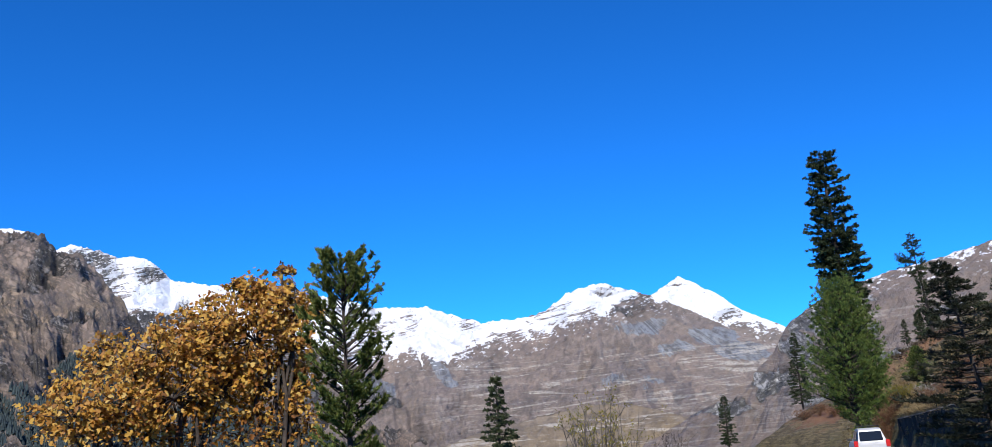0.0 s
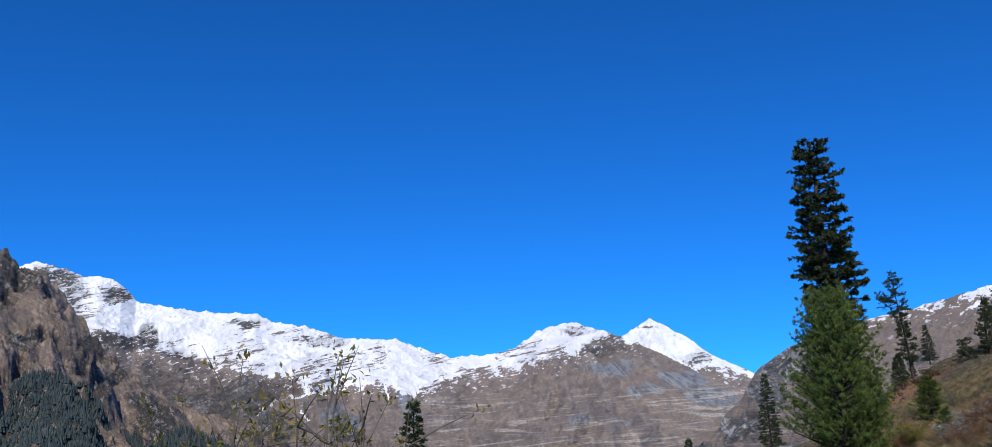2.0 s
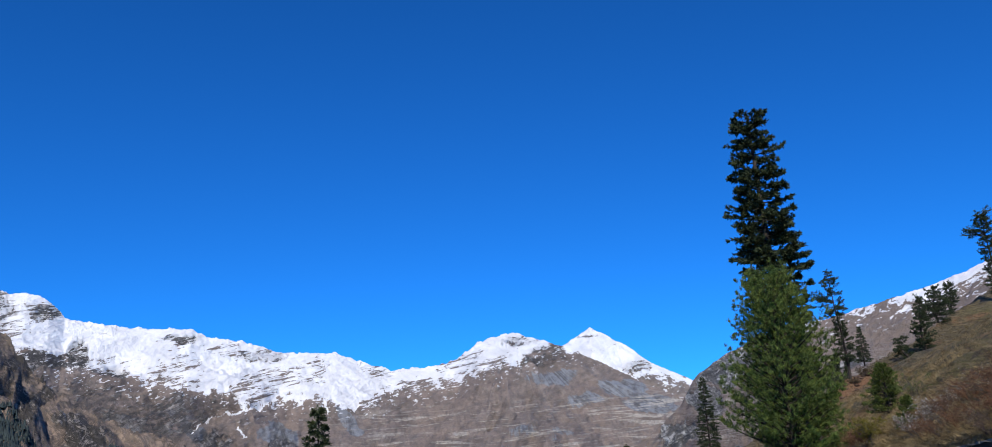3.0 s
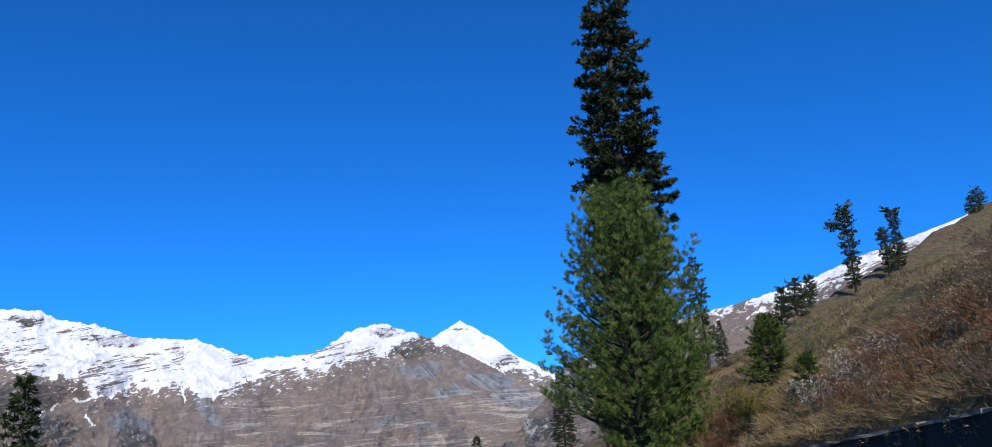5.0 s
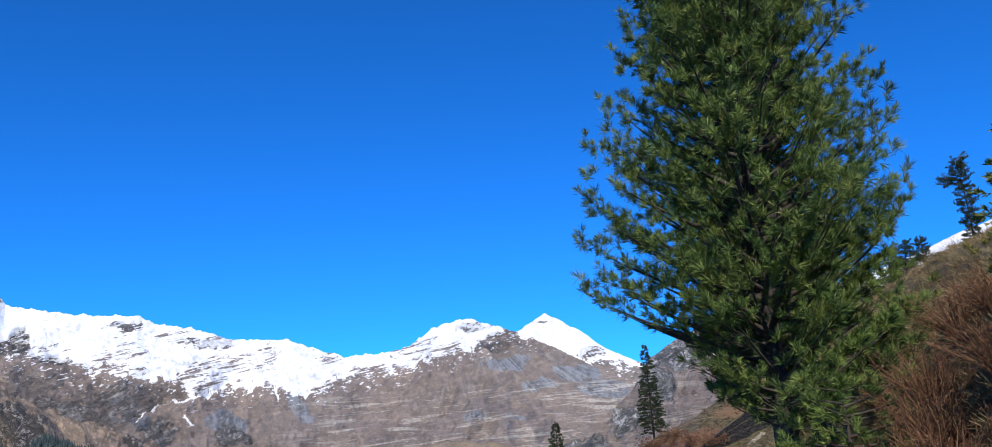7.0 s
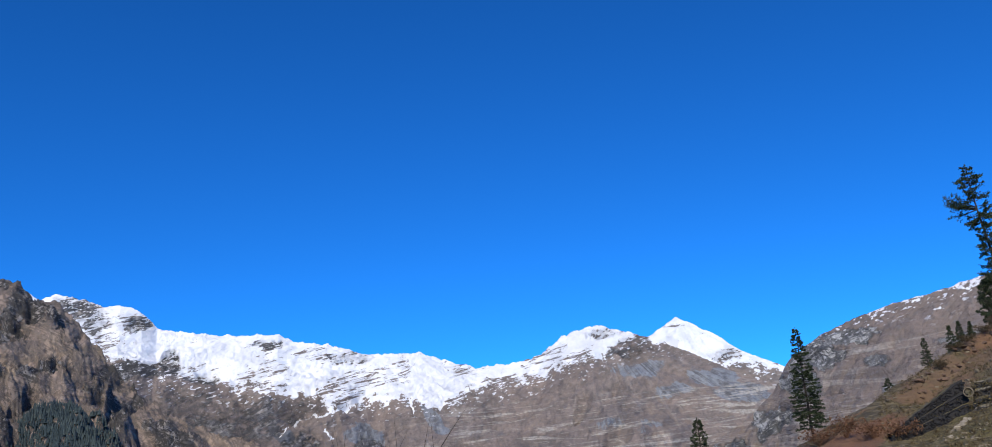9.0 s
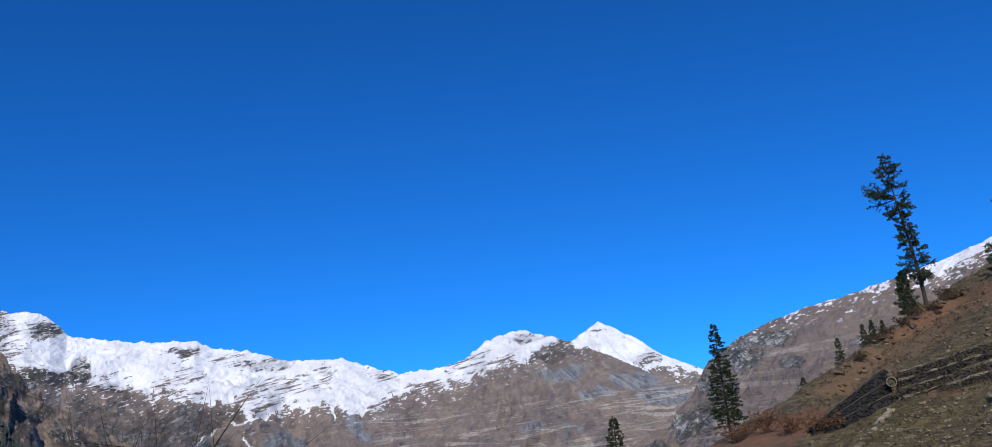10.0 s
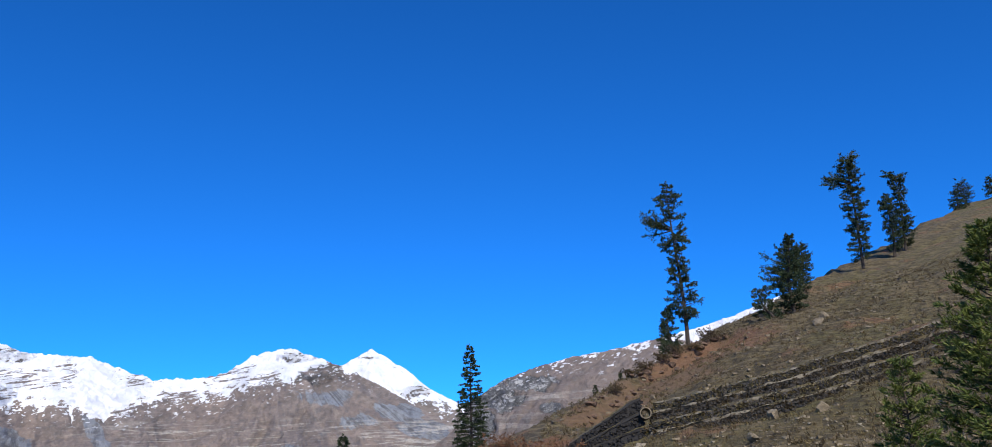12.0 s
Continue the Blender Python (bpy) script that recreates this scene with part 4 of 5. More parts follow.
# trees on the far slope, by direction from the bend
for k, (deg, up, d) in enumerate(((26.9, 6.7, 330), (27.42, 6.85, 332), (28.0, 6.75, 329))):
    a = radians(deg)
    conifer("conifer_tree", (24.8 + d * math.sin(a), 79.6 + d * math.cos(a), -2.6 + d * math.tan(radians(up)) - 10.5), 10.5, [(0, 1.6), (0.2, 2.1), (0.6, 1.3), (1, 0.2)],
            "dark conifer in a small cluster on the slope", M_FIR, 41 + k, trunk_r=0.2, step=0.55, per=5, droop=0.2, blade=(0.4, 0.13), dens=0.7, group="slope cluster")
crest_tree(243.0, 286.0, 80.5, 71.0, 61, [(0, 0.6), (0.4, 1.6), (0.7, 3.4), (1, 1.6)], gaps=0.0, lab="round-headed tree on the skyline", step=0.5, dens=0.6)
crest_tree(239.0, 285.0, 77.5, 70.0, 62, [(0, 1.6), (0.5, 2.2), (1, 0.6)], gaps=0.05, lab="small dark tree on the skyline")
crest_tree(256.0, 288.0, 84.0, 74.0, 63, [(0, 1.6), (0.5, 2.4), (1, 0.6)], gaps=0.05, lab="small dark tree on the skyline")


# ---- forest on the far mountain ----
def forest(name, spots, seed, label):
    rng = np.random.default_rng(seed)
    V, F, n = [], [], 0
    for x, y, z in spots:
        h, r = rng.uniform(8, 14), rng.uniform(2.2, 3.8)
        a0 = rng.uniform(0, 6.28)
        for lo, hi, rr in ((0.05, 0.62, 1.0), (0.35, 1.0, 0.68)):
            a = a0 + np.arange(6) * 6.283 / 6 + rng.uniform(-0.2, 0.2, 6)
            q = rr * r * rng.uniform(0.7, 1.25, 6)
            V.append(np.stack([x + q * np.cos(a), y + q * np.sin(a), z + h * lo + rng.uniform(-0.8, 0.8, 6)], -1))
            V.append(np.array([[x + rng.uniform(-0.4, 0.4), y, z + h * hi]]))
            F += [(n + i, n + (i + 1) % 6, n + 6) for i in range(6)]
            n += 7
    ob = new(name, mesh_from(name, np.concatenate(V), np.array(F), [M_FOREST]))
    tagged(ob, label, "forest", kind="stuff")


# the bluish haze of distance is mixed into these needle tones
M_FOREST = leaf_material("far conifers tinted with haze", [(0.0, (0.020, 0.030, 0.034)), (0.6, (0.034, 0.048, 0.050)), (1.0, (0.055, 0.070, 0.064))], 0.0, 0.95, 0.01, 0.2)


def forest_spots(field, count, keep, seed):
    rng = np.random.default_rng(seed)
    U, X, Y, Z = FIELDS[field]
    i, j = rng.integers(0, X.shape[0] - 1, count), rng.integers(10, X.shape[1] - 1, count)
    x, y, z, u = X[i, j] + rng.uniform(-4, 4, count), Y[i, j] + rng.uniform(-4, 4, count), Z[i, j], U[i, j]
    el = np.degrees(np.arctan2(z, np.hypot(x, y)))
    ok = keep(u, el, fbm(x / 170, y / 170, 4, 5), x, y)
    return np.stack([x, y, z - 1.0], -1)[ok]


forest("far_forest", forest_spots("rocky_mountain", 160000, lambda u, el, n, x, y: (u > -40) & (u < -18) & (el > 0) & (el < np.interp(u, (-40.0, -27.0, -25.9, -24.2, -22.4, -20.6, -18.5), (4.2, 4.5, 4.6, 5.5, 5.9, 4.1, 2.2)) + 1.5 * n) & (n > -0.22), 1)[:6500], 2,
       "dark conifer forest on the rocky mountain's foot")
forest("spur_forest", forest_spots("forested_spur", 16000, lambda u, el, n, x, y: (u > -21) & (el > -0.6) & (n > -0.5), 3)[:4600], 4, "dark conifer forest on a low spur")


# ---- road, walls ----
def strip(name, lat0, lat1, up, s0, s1, mat, step=1.0, n=5):
    """A band along the road between two distances to its side."""
    i = np.arange(int(s0 / 0.5), int(s1 / 0.5), max(1, int(step / 0.5)))
    lat = np.linspace(lat0, lat1, n)
    X = PX[i][:, None] + TY[i][:, None] * lat
    Y = PY[i][:, None] - TX[i][:, None] * lat
    Z = PZ[i][:, None] + up + 0 * lat
    return sheet(name, X, Y, Z, [mat])


M_ASPHALT = plain("asphalt", (0.055, 0.053, 0.05), 0.25, 0.8, 0.9, 0.01)
tagged(new("road", strip("road", -2.5, 4.6, 0.03, 4, arc[-1] - 6, M_ASPHALT)), "worn grey asphalt mountain road", "road", kind="structure")

# near-black because the shade on the road-side face is put into the colour
M_WALL = plain("rough masonry darkened for shade", (0.017, 0.014, 0.012), 0.45, 1.2, 0.95, 0.05)

M_COPING = plain("pale wall top", (0.17, 0.145, 0.115), 0.5, 2.0, 0.95, 0.03)


def roadside_wall():
    """The retaining wall: a rough face, a coping, and a body behind."""
    s = np.arange(8.0, WALL_END, 0.4)
    i = (s / 0.5).astype(int)
    rng = np.random.default_rng(5)
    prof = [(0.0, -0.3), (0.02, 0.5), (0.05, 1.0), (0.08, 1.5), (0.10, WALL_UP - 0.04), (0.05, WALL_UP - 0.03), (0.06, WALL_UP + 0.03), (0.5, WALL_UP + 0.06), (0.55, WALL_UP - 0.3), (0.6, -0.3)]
    lat = np.array([p[0] for p in prof])[None] + WALL_LAT + 0.02 * rng.normal(size=(len(s), len(prof)))
    up = np.array([p[1] for p in prof])[None] + 0.012 * rng.normal(size=(len(s), len(prof)))
    X = PX[i][:, None] + TY[i][:, None] * lat
    Y = PY[i][:, None] - TX[i][:, None] * lat
    Z = PZ[i][:, None] + up
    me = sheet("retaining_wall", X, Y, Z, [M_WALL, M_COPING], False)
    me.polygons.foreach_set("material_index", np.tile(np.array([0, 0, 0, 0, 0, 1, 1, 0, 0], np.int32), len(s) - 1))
    bm = bmesh.new()
    bm.from_mesh(me)
    bmesh.ops.holes_fill(bm, edges=[e for e in bm.edges if e.is_boundary], sides=0)
    bm.to_mesh(me)
    bm.free()
    return tagged(new("retaining_wall", me), "rough masonry retaining wall beside the road, coloured dark for shade", "wall", kind="structure")


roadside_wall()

M_HEATH = leaf_material("dark dry tufts", [(0.0, (0.04, 0.028, 0.012)), (0.6, (0.075, 0.052, 0.024)), (1.0, (0.12, 0.085, 0.04))], 0.1)
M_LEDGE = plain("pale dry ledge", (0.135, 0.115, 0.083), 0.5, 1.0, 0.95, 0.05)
M_STONE = plain("brown field stone", (0.17, 0.135, 0.088), 0.4, 1.5, 0.95, 0.03)
M_GRAVEL = plain("pale gravel", (0.24, 0.20, 0.14), 0.5, 1.5, 0.95, 0.0)
# black colour stands in for the shade over the wall by the drain
M_SHADE_STONE = plain("stone blackened for shade", (0.016, 0.014, 0.013), 0.5, 1.5, 0.9, 0.04)
# dark stone, made darker still by the tier faces' shade in its colour
M_STONED = plain("dark wall stone with shade", (0.046, 0.04, 0.034), 0.45, 2.0, 0.95, 0.03)


def rock_mesh(name, seed, mat):
    rng = np.random.default_rng(seed)
    bm = bmesh.new()
    bmesh.ops.create_icosphere(bm, subdivisions=2, radius=1.0)
    cuts = [(unit(rng.normal(size=3)), rng.uniform(0.55, 0.85)) for _ in range(9)]
    for v in bm.verts:
        p = np.array(v.co)
        for nrm, d in cuts:
            k = p @ nrm
            if k > d:
                p = p - nrm * (k - d)
        v.co = p * (1 + 0.06 * rng.normal())
    me = bpy.data.meshes.new(name)
    bm.to_mesh(me)
    bm.free()
    me.materials.append(mat)
    return me


ROCKS = [rock_mesh("rock", 90 + k, M_STONE) for k in range(5)]


def terrace_wall(points, tiers, tier_up, back, seed, label, fade=(3.5, 3.0), tufty=1.0, shelf=None, stone=None, uneven=0.11):
    """Stepped dry-stone wall along a line on the slope: each tier a bank of stones, set back from the one below."""
    rng = np.random.default_rng(seed)
    pts = np.array(points, float)
    d = np.concatenate([[0], np.cumsum(np.hypot(*np.diff(pts, axis=0).T))])
    root = thing("terrace_wall", (pts[0, 0], pts[0, 1], gz(*pts[0])), label, "stone wall", "terrace walls")
    o = np.array(root.location)
    for k in range(tiers):
        s = np.arange(0, d[-1], 0.5)
        x, y = np.interp(s, d, pts[:, 0]), np.interp(s, d, pts[:, 1])
        tx, ty = np.gradient(x), np.gradient(y)
        tl = np.hypot(tx, ty)
        nx, ny = -ty / tl, tx / tl  # uphill side
        flip = np.sign(np.sum(nx * 0.91 + ny * 0.41))
        nx, ny = nx * flip, ny * flip
        ends = 0.25 + 0.75 * np.clip(s / (fade[0] + 0.01), 0, 1) * np.clip((d[-1] - s) / (fade[1] + 0.01), 0, 1)  # the wall dies into the bank at both ends
        zb = ground_z(x, y, False) - 0.2 + k * tier_up * ends
        wob = 0.18 * fbm(s / 3.0, s * 0 + k, 3, seed)
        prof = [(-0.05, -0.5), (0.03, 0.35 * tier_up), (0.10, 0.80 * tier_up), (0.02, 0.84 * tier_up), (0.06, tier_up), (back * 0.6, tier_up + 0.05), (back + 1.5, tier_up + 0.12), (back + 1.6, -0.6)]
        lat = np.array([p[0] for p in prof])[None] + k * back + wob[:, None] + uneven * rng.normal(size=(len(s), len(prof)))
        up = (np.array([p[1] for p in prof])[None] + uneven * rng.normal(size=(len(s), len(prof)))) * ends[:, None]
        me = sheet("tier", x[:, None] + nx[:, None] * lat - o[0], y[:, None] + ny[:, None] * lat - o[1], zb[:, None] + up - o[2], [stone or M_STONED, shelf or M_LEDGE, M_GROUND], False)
        # faces take the stone with shade in its colour; lip and top stay paler
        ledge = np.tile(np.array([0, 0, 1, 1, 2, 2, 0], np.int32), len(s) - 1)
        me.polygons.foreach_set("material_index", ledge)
        tier = part_mesh("tier", me, root)
        # dark withered tufts hang over the face
        n = int(d[-1] * 44 * tufty)
        q = rng.uniform(0, d[-1], n)
        hang = rng.uniform(0.15, 1.0, n)
        off = k * back + 0.10 * hang + np.interp(q, s, wob) - 0.04
        c = np.stack([np.interp(q, s, x) + np.interp(q, s, nx) * off, np.interp(q, s, y) + np.interp(q, s, ny) * off, np.interp(q, s, zb) + hang * tier_up * 0.95 * np.interp(q, s, ends)], -1) - o
        lay = np.stack([-np.interp(q, s, nx), -np.interp(q, s, ny), rng.uniform(-0.9, 1.0, n)], -1) + rng.normal(0, 0.4, (n, 3))
        bv, bf = blades(np.repeat(c, 3, 0), np.repeat(lay, 3, 0) + rng.normal(0, 0.35, (3 * n, 3)), rng.uniform(0.15, 0.4, 3 * n), 0.05, rng, 0.1)
        tagged(part_mesh("tufts", mesh_from("tufts", bv, bf, [M_TURF if k % 2 else M_HEATH]), tier), kind="stuff")
        # loose stones over the face
        n = int(d[-1] * 22)
        q = rng.uniform(0, d[-1], n)
        xi, yi = np.interp(q, s, x), np.interp(q, s, y)
        bx, by = np.interp(q, s, nx), np.interp(q, s, ny)
        up = rng.uniform(0.0, 0.8, n) * tier_up * np.interp(q, s, ends)
        off = k * back + 0.12 * up / tier_up + np.interp(q, s, wob)
        c = np.stack([xi + bx * off, yi + by * off, np.interp(q, s, zb) + up], -1) - o
        size = rng.uniform(0.06, 0.15, (n, 1, 1)) * np.array([1.5, 1.0, 0.7])
        cube = np.array([[a, b, e] for a in (-1, 1) for b in (-1, 1) for e in (-1, 1)], float)
        ang = rng.uniform(0, 3.14, n)
        v = (cube[None] + 0.25 * rng.normal(size=(n, 8, 3))) * size * 0.8
        v = np.stack([v[..., 0] * np.cos(ang)[:, None] - v[..., 1] * np.sin(ang)[:, None], v[..., 0] * np.sin(ang)[:, None] + v[..., 1] * np.cos(ang)[:, None], v[..., 2]], -1) + c[:, None]
        fq = np.array([[0, 1, 3, 2], [4, 6, 7, 5], [0, 4, 5, 1], [2, 3, 7, 6], [0, 2, 6, 4], [1, 5, 7, 3]])
        tagged(part_mesh("stones", mesh_from("stones", v.reshape(-1, 3), (fq[None] + 8 * np.arange(n)[:, None, None]).reshape(-1, 4), [stone or M_STONED]), tier), kind="stuff")
    return root


terrace_wall([(57.6, 156.4), (60.6, 155.7), (64.6, 154.4)], 3, 1.1, 0.3, 6, "stone wall below a drain pipe, coloured black for shade", (6.5, 0.0), 0.05, M_SHADE_STONE, M_SHADE_STONE, 0.03)
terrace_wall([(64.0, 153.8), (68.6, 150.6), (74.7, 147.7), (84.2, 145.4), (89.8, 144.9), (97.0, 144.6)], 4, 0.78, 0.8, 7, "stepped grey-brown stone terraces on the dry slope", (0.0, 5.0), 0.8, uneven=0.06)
terrace_wall([(55.5, 170.0), (58.8, 168.4)], 2, 0.9, 0.4, 8, "short dark stone outcrop wall at the bank's foot")


def drain_pipe():
    root = thing("drain_pipe", (64.6, 154.6, gz(64.6, 154.6) + 1.7), "round concrete drain pipe end in the stone wall", "pipe")
    bm = bmesh.new()
    for r0, r1, y0, y1 in ((0.44, 0.35, -0.5, 1.6),):
        rings = []
        for r, y in ((r0, y1), (r0, y0), (r1, y0), (r1, y1)):
            rings.append([bm.verts.new((r * math.cos(a), y, r * math.sin(a))) for a in np.linspace(0, 2 * np.pi, 24, endpoint=False)])
        for a, b in zip(rings, rings[1:] + rings[:1]):
            for k in range(24):
                bm.faces.new((a[k], a[(k + 1) % 24], b[(k + 1) % 24], b[k]))
    part("pipe_ring", bm, M_STONE, root, "pale weathered concrete ring")
    root.rotation_euler = (0, 0, radians(-25))


drain_pipe()


M_KERB = plain("broken pale concrete", (0.21, 0.175, 0.125), 0.6, 0.9, 0.95, 0.05)


def track():
    """The pale concrete edge that climbs to the drain."""
    q = np.linspace(0, 1, 60)
    wander = 0.22 * fbm(q * 9, q * 0, 4, 12)
    x, y = 54.4 + 9.0 * q + wander, 144.6 + 8.6 * q - wander
    off = np.array([-0.36, -0.30, 0.30, 0.36]) * (1 + 0.4 * fbm(q * 14, q * 0 + 3, 3, 13))[:, None]
    up = np.array([-0.2, 0.12, 0.12, -0.2])
    X, Y = x[:, None] + 0.69 * off, y[:, None] - 0.72 * off
    Z = ground_z(x, y, False)[:, None] + up + 0.06 * np.random.default_rng(3).normal(size=(60, 4))
    tagged(new("drain_kerb", sheet("drain_kerb", X, Y, Z, [M_KERB], False)), "pale broken concrete kerb climbing the slope", "kerb", kind="structure")


track()


# ---- the eroded scarp under the tall crest tree ----
M_EARTH = plain("eroded red-brown earth", (0.105, 0.064, 0.04), 0.55, 1.2, 0.95, 0.06)
CLODS = [rock_mesh("earth_clod", 130 + k, M_EARTH) for k in range(3)]
rng = np.random.default_rng(19)
for k in range(44):
    x = rng.uniform(67.0, 96.5)
    y = max(186.0 + 0.958 * (x - 81.2) if x < 83.5 else 0.0, 188.2 + 0.235 * (x - 83.5) if x >= 83.5 else 0.0) - 0.4 + rng.normal(0, 0.8)
    r = rng.uniform(0.2, 0.6)
    ob = new("earth_clod", CLODS[k % 3])
    ob.location = (x, y, gz(x, y) + 0.15 * r)
    ob.rotation_euler, ob.scale = (rng.uniform(-0.3, 0.3), rng.uniform(-0.3, 0.3), rng.uniform(0, 6)), (r * 1.2, r, r * rng.uniform(0.5, 0.8))
    tagged(ob, "crumbling red-brown earth clod on the eroded scarp", "earth clod", "scarp clods")


# ---- stones on the slope ----
rng = np.random.default_rng(17)
BOULDERS = [(70.0, 146.3, 0.9), (69.6, 154.4, 0.7), (98.0, 175.2, 1.0), (99.2, 175.6, 0.8), (72.0, 143.5, 0.6), (66.0, 143.0, 0.5), (110.0, 160.0, 1.1), (128.0, 178.0, 1.4)]
for k in range(46):
    a, d = radians(rng.uniform(24, 48)), rng.uniform(45, 150)
    BOULDERS.append((30.4 + d * math.sin(a), 91 + d * math.cos(a), rng.uniform(0.12, 0.34)))
for k, (x, y, r) in enumerate(BOULDERS):
    ob = new("boulder", ROCKS[k % 5])
    ob.location = (x, y, gz(x, y) + 0.25 * r)
    ob.rotation_euler, ob.scale = (rng.uniform(0, 6), rng.uniform(0, 6), rng.uniform(0, 6)), (r, r * rng.uniform(0.7, 1), r * rng.uniform(0.4, 0.6))
    tagged(ob, "grey-brown boulder lying on the dry slope" if r > 0.45 else "small grey stone lying on the dry slope", "rock", "slope stones")


def scatter(name, count, spot, lo, hi, mat, seed, label, category):
    """Many small angular pieces lying on the ground, in one mesh."""
    rng = np.random.default_rng(seed)
    x, y = spot(rng, count)
    c = np.stack([x, y, ground_z(x, y) + 0.02], -1)
    cube = np.array([[a, b, e] for a in (-1, 1) for b in (-1, 1) for e in (-1, 1)], float)
    size = (lo + (hi - lo) * rng.uniform(0, 1, (count, 1, 1)) ** 3) * np.array([1.2, 1.0, 0.6])
    v = (cube[None] + 0.35 * rng.normal(size=(count, 8, 3))) * size
    v = v + c[:, None]
    fq = np.array([[0, 1, 3, 2], [4, 6, 7, 5], [0, 4, 5, 1], [2, 3, 7, 6], [0, 2, 6, 4], [1, 5, 7, 3]])
    tagged(new(name, mesh_from(name, v.reshape(-1, 3), (fq[None] + 8 * np.arange(count)[:, None, None]).reshape(-1, 4), [mat])), label, category, kind="stuff")


# ---- grass ----
def slope_grass(name, count, spot, size, per, mat, seed, label, lay=0.35, width=0.012, fall=(-0.25, -0.05, 0.9)):
    rng = np.random.default_rng(seed)
    x, y = spot(rng, count)
    z = ground_z(x, y)
    base = np.repeat(np.stack([x, y, z - 0.03], -1), per, 0) + rng.normal(0, 0.06 if per < 20 else 0.11, (len(x) * per, 3)) * np.array([1, 1, 0])
    d = np.array(fall) + rng.normal(0, lay, (len(base), 3))
    d[:, 2] = np.abs(d[:, 2])
    v, f = blades(base, d, rng.uniform(0.5, 1.2, len(base)) * np.repeat(rng.uniform(0.6, 1.3, len(x)), per) * size, width, rng, 0.12)
    tagged(new(name, mesh_from(name, v, f, [mat])), label, "grass", kind="stuff")


def by_road(lat0, lat1, s0, s1, power=1.0):
    def spot(rng, n):
        i = (rng.uniform(s0, s1, n) / 0.5).astype(int)
        lat = lat0 + (lat1 - lat0) * rng.uniform(0, 1, n) ** power
        return PX[i] + TY[i] * lat + rng.uniform(-0.3, 0.3, n), PY[i] - TX[i] * lat + rng.uniform(-0.3, 0.3, n)
    return spot


def on_slope(rng, n):
    a, d = np.radians(rng.uniform(22, 50, n)), 38 + 120 * rng.uniform(0, 1, n) ** 0.8
    return 30.4 + d * np.sin(a), 91 + d * np.cos(a)


S = lambda yy: float(np.interp(yy, PY[:420], fine_arc[:420]))
slope_grass("bank_tufts", 1500, by_road(5.62, 18, S(22), S(92), 2.2), 0.28, 22, M_HEATH, 27, "low dark brown tufts on the bank", 0.65, 0.014)
slope_grass("dry_grass", 9500, by_road(6.2, 24, S(22), S(92), 1.4), 0.30, 6, M_DRY, 21, "short dry straw-coloured grass on the bank", 0.6, 0.008)
slope_grass("grass_tussocks", 1800, by_road(6.1, 13, S(46), S(90), 1.9), 0.32, 28, M_DRY, 26, "drooping tussocks of dry straw-coloured grass", 0.6, 0.008, (-0.75, -0.25, 0.30))
slope_grass("wall_fringe", 700, by_road(6.2, 6.4, S(30), S(59)), 0.30, 16, M_DRY, 29, "dry grass hanging over the wall's top", 0.35, 0.008, (-0.9, 0.25, 0.12))
slope_grass("straw_tussocks", 75, lambda rng, n: (rng.uniform(25.8, 28.2, n), rng.uniform(56.4, 60.0, n)), 0.46, 90, M_DRY, 31, "thick drooping tussocks of straw above the wall's end", 0.4, 0.010, (-0.8, -0.3, 0.45))


def wall_weeds():
    """Small withered plants rooted in the joints of the wall's face."""
    rng = np.random.default_rng(33)
    n, per = 120, 26
    s = rng.uniform(S(30), S(60), n)
    i = (s / 0.5).astype(int)
    lat, up = WALL_LAT + 0.06, WALL_UP - 0.05 - 1.2 * rng.uniform(0, 1, n) ** 1.6
    root = np.stack([PX[i] + TY[i] * lat + TX[i] * (s % 0.5), PY[i] - TX[i] * lat + TY[i] * (s % 0.5), PZ[i] + up], -1)
    base = np.repeat(root, per, 0) + rng.normal(0, 0.05, (n * per, 3)) * np.array([0.3, 1, 1.3])
    v, f = blades(base, np.array([-0.6, 0.0, 0.1]) + rng.normal(0, 0.5, (n * per, 3)), rng.uniform(0.03, 0.10, n * per), 0.012, rng, 0.12)
    tagged(new("wall_weeds", mesh_from("wall_weeds", v, f, [M_DRY])), "small withered plants on the dark wall's face", "weeds", kind="stuff")


wall_weeds()
slope_grass("slope_grass", 15000, on_slope, 0.30, 4, M_TURF, 22, "short dry grass tufts on the slope", 0.5, 0.035)
def on_scree(rng, n):
    a, d = np.radians(rng.uniform(26, 50, n)), 16 + 50 * rng.uniform(0, 1, n) ** 0.9
    return 30.4 + d * np.sin(a), 91 + d * np.cos(a)


scatter("slope_gravel", 6000, on_scree, 0.02, 0.10, M_GRAVEL, 28, "pale gravel strewn between the firs and the terraces", "gravel")
scatter("slope_rubble", 3600, on_slope, 0.03, 0.18, M_STONE, 24, "small pale stones strewn over the slope", "stones")
slope_grass("heather", 8000, on_slope, 0.42, 7, M_HEATH, 25, "low dark brown tufts on the slope", 0.65, 0.05)
slope_grass("verge_grass", 2500, by_road(-8, -3.0, S(4), S(110)), 0.3, 7, M_DRY, 23, "dry grass along the road's edge")


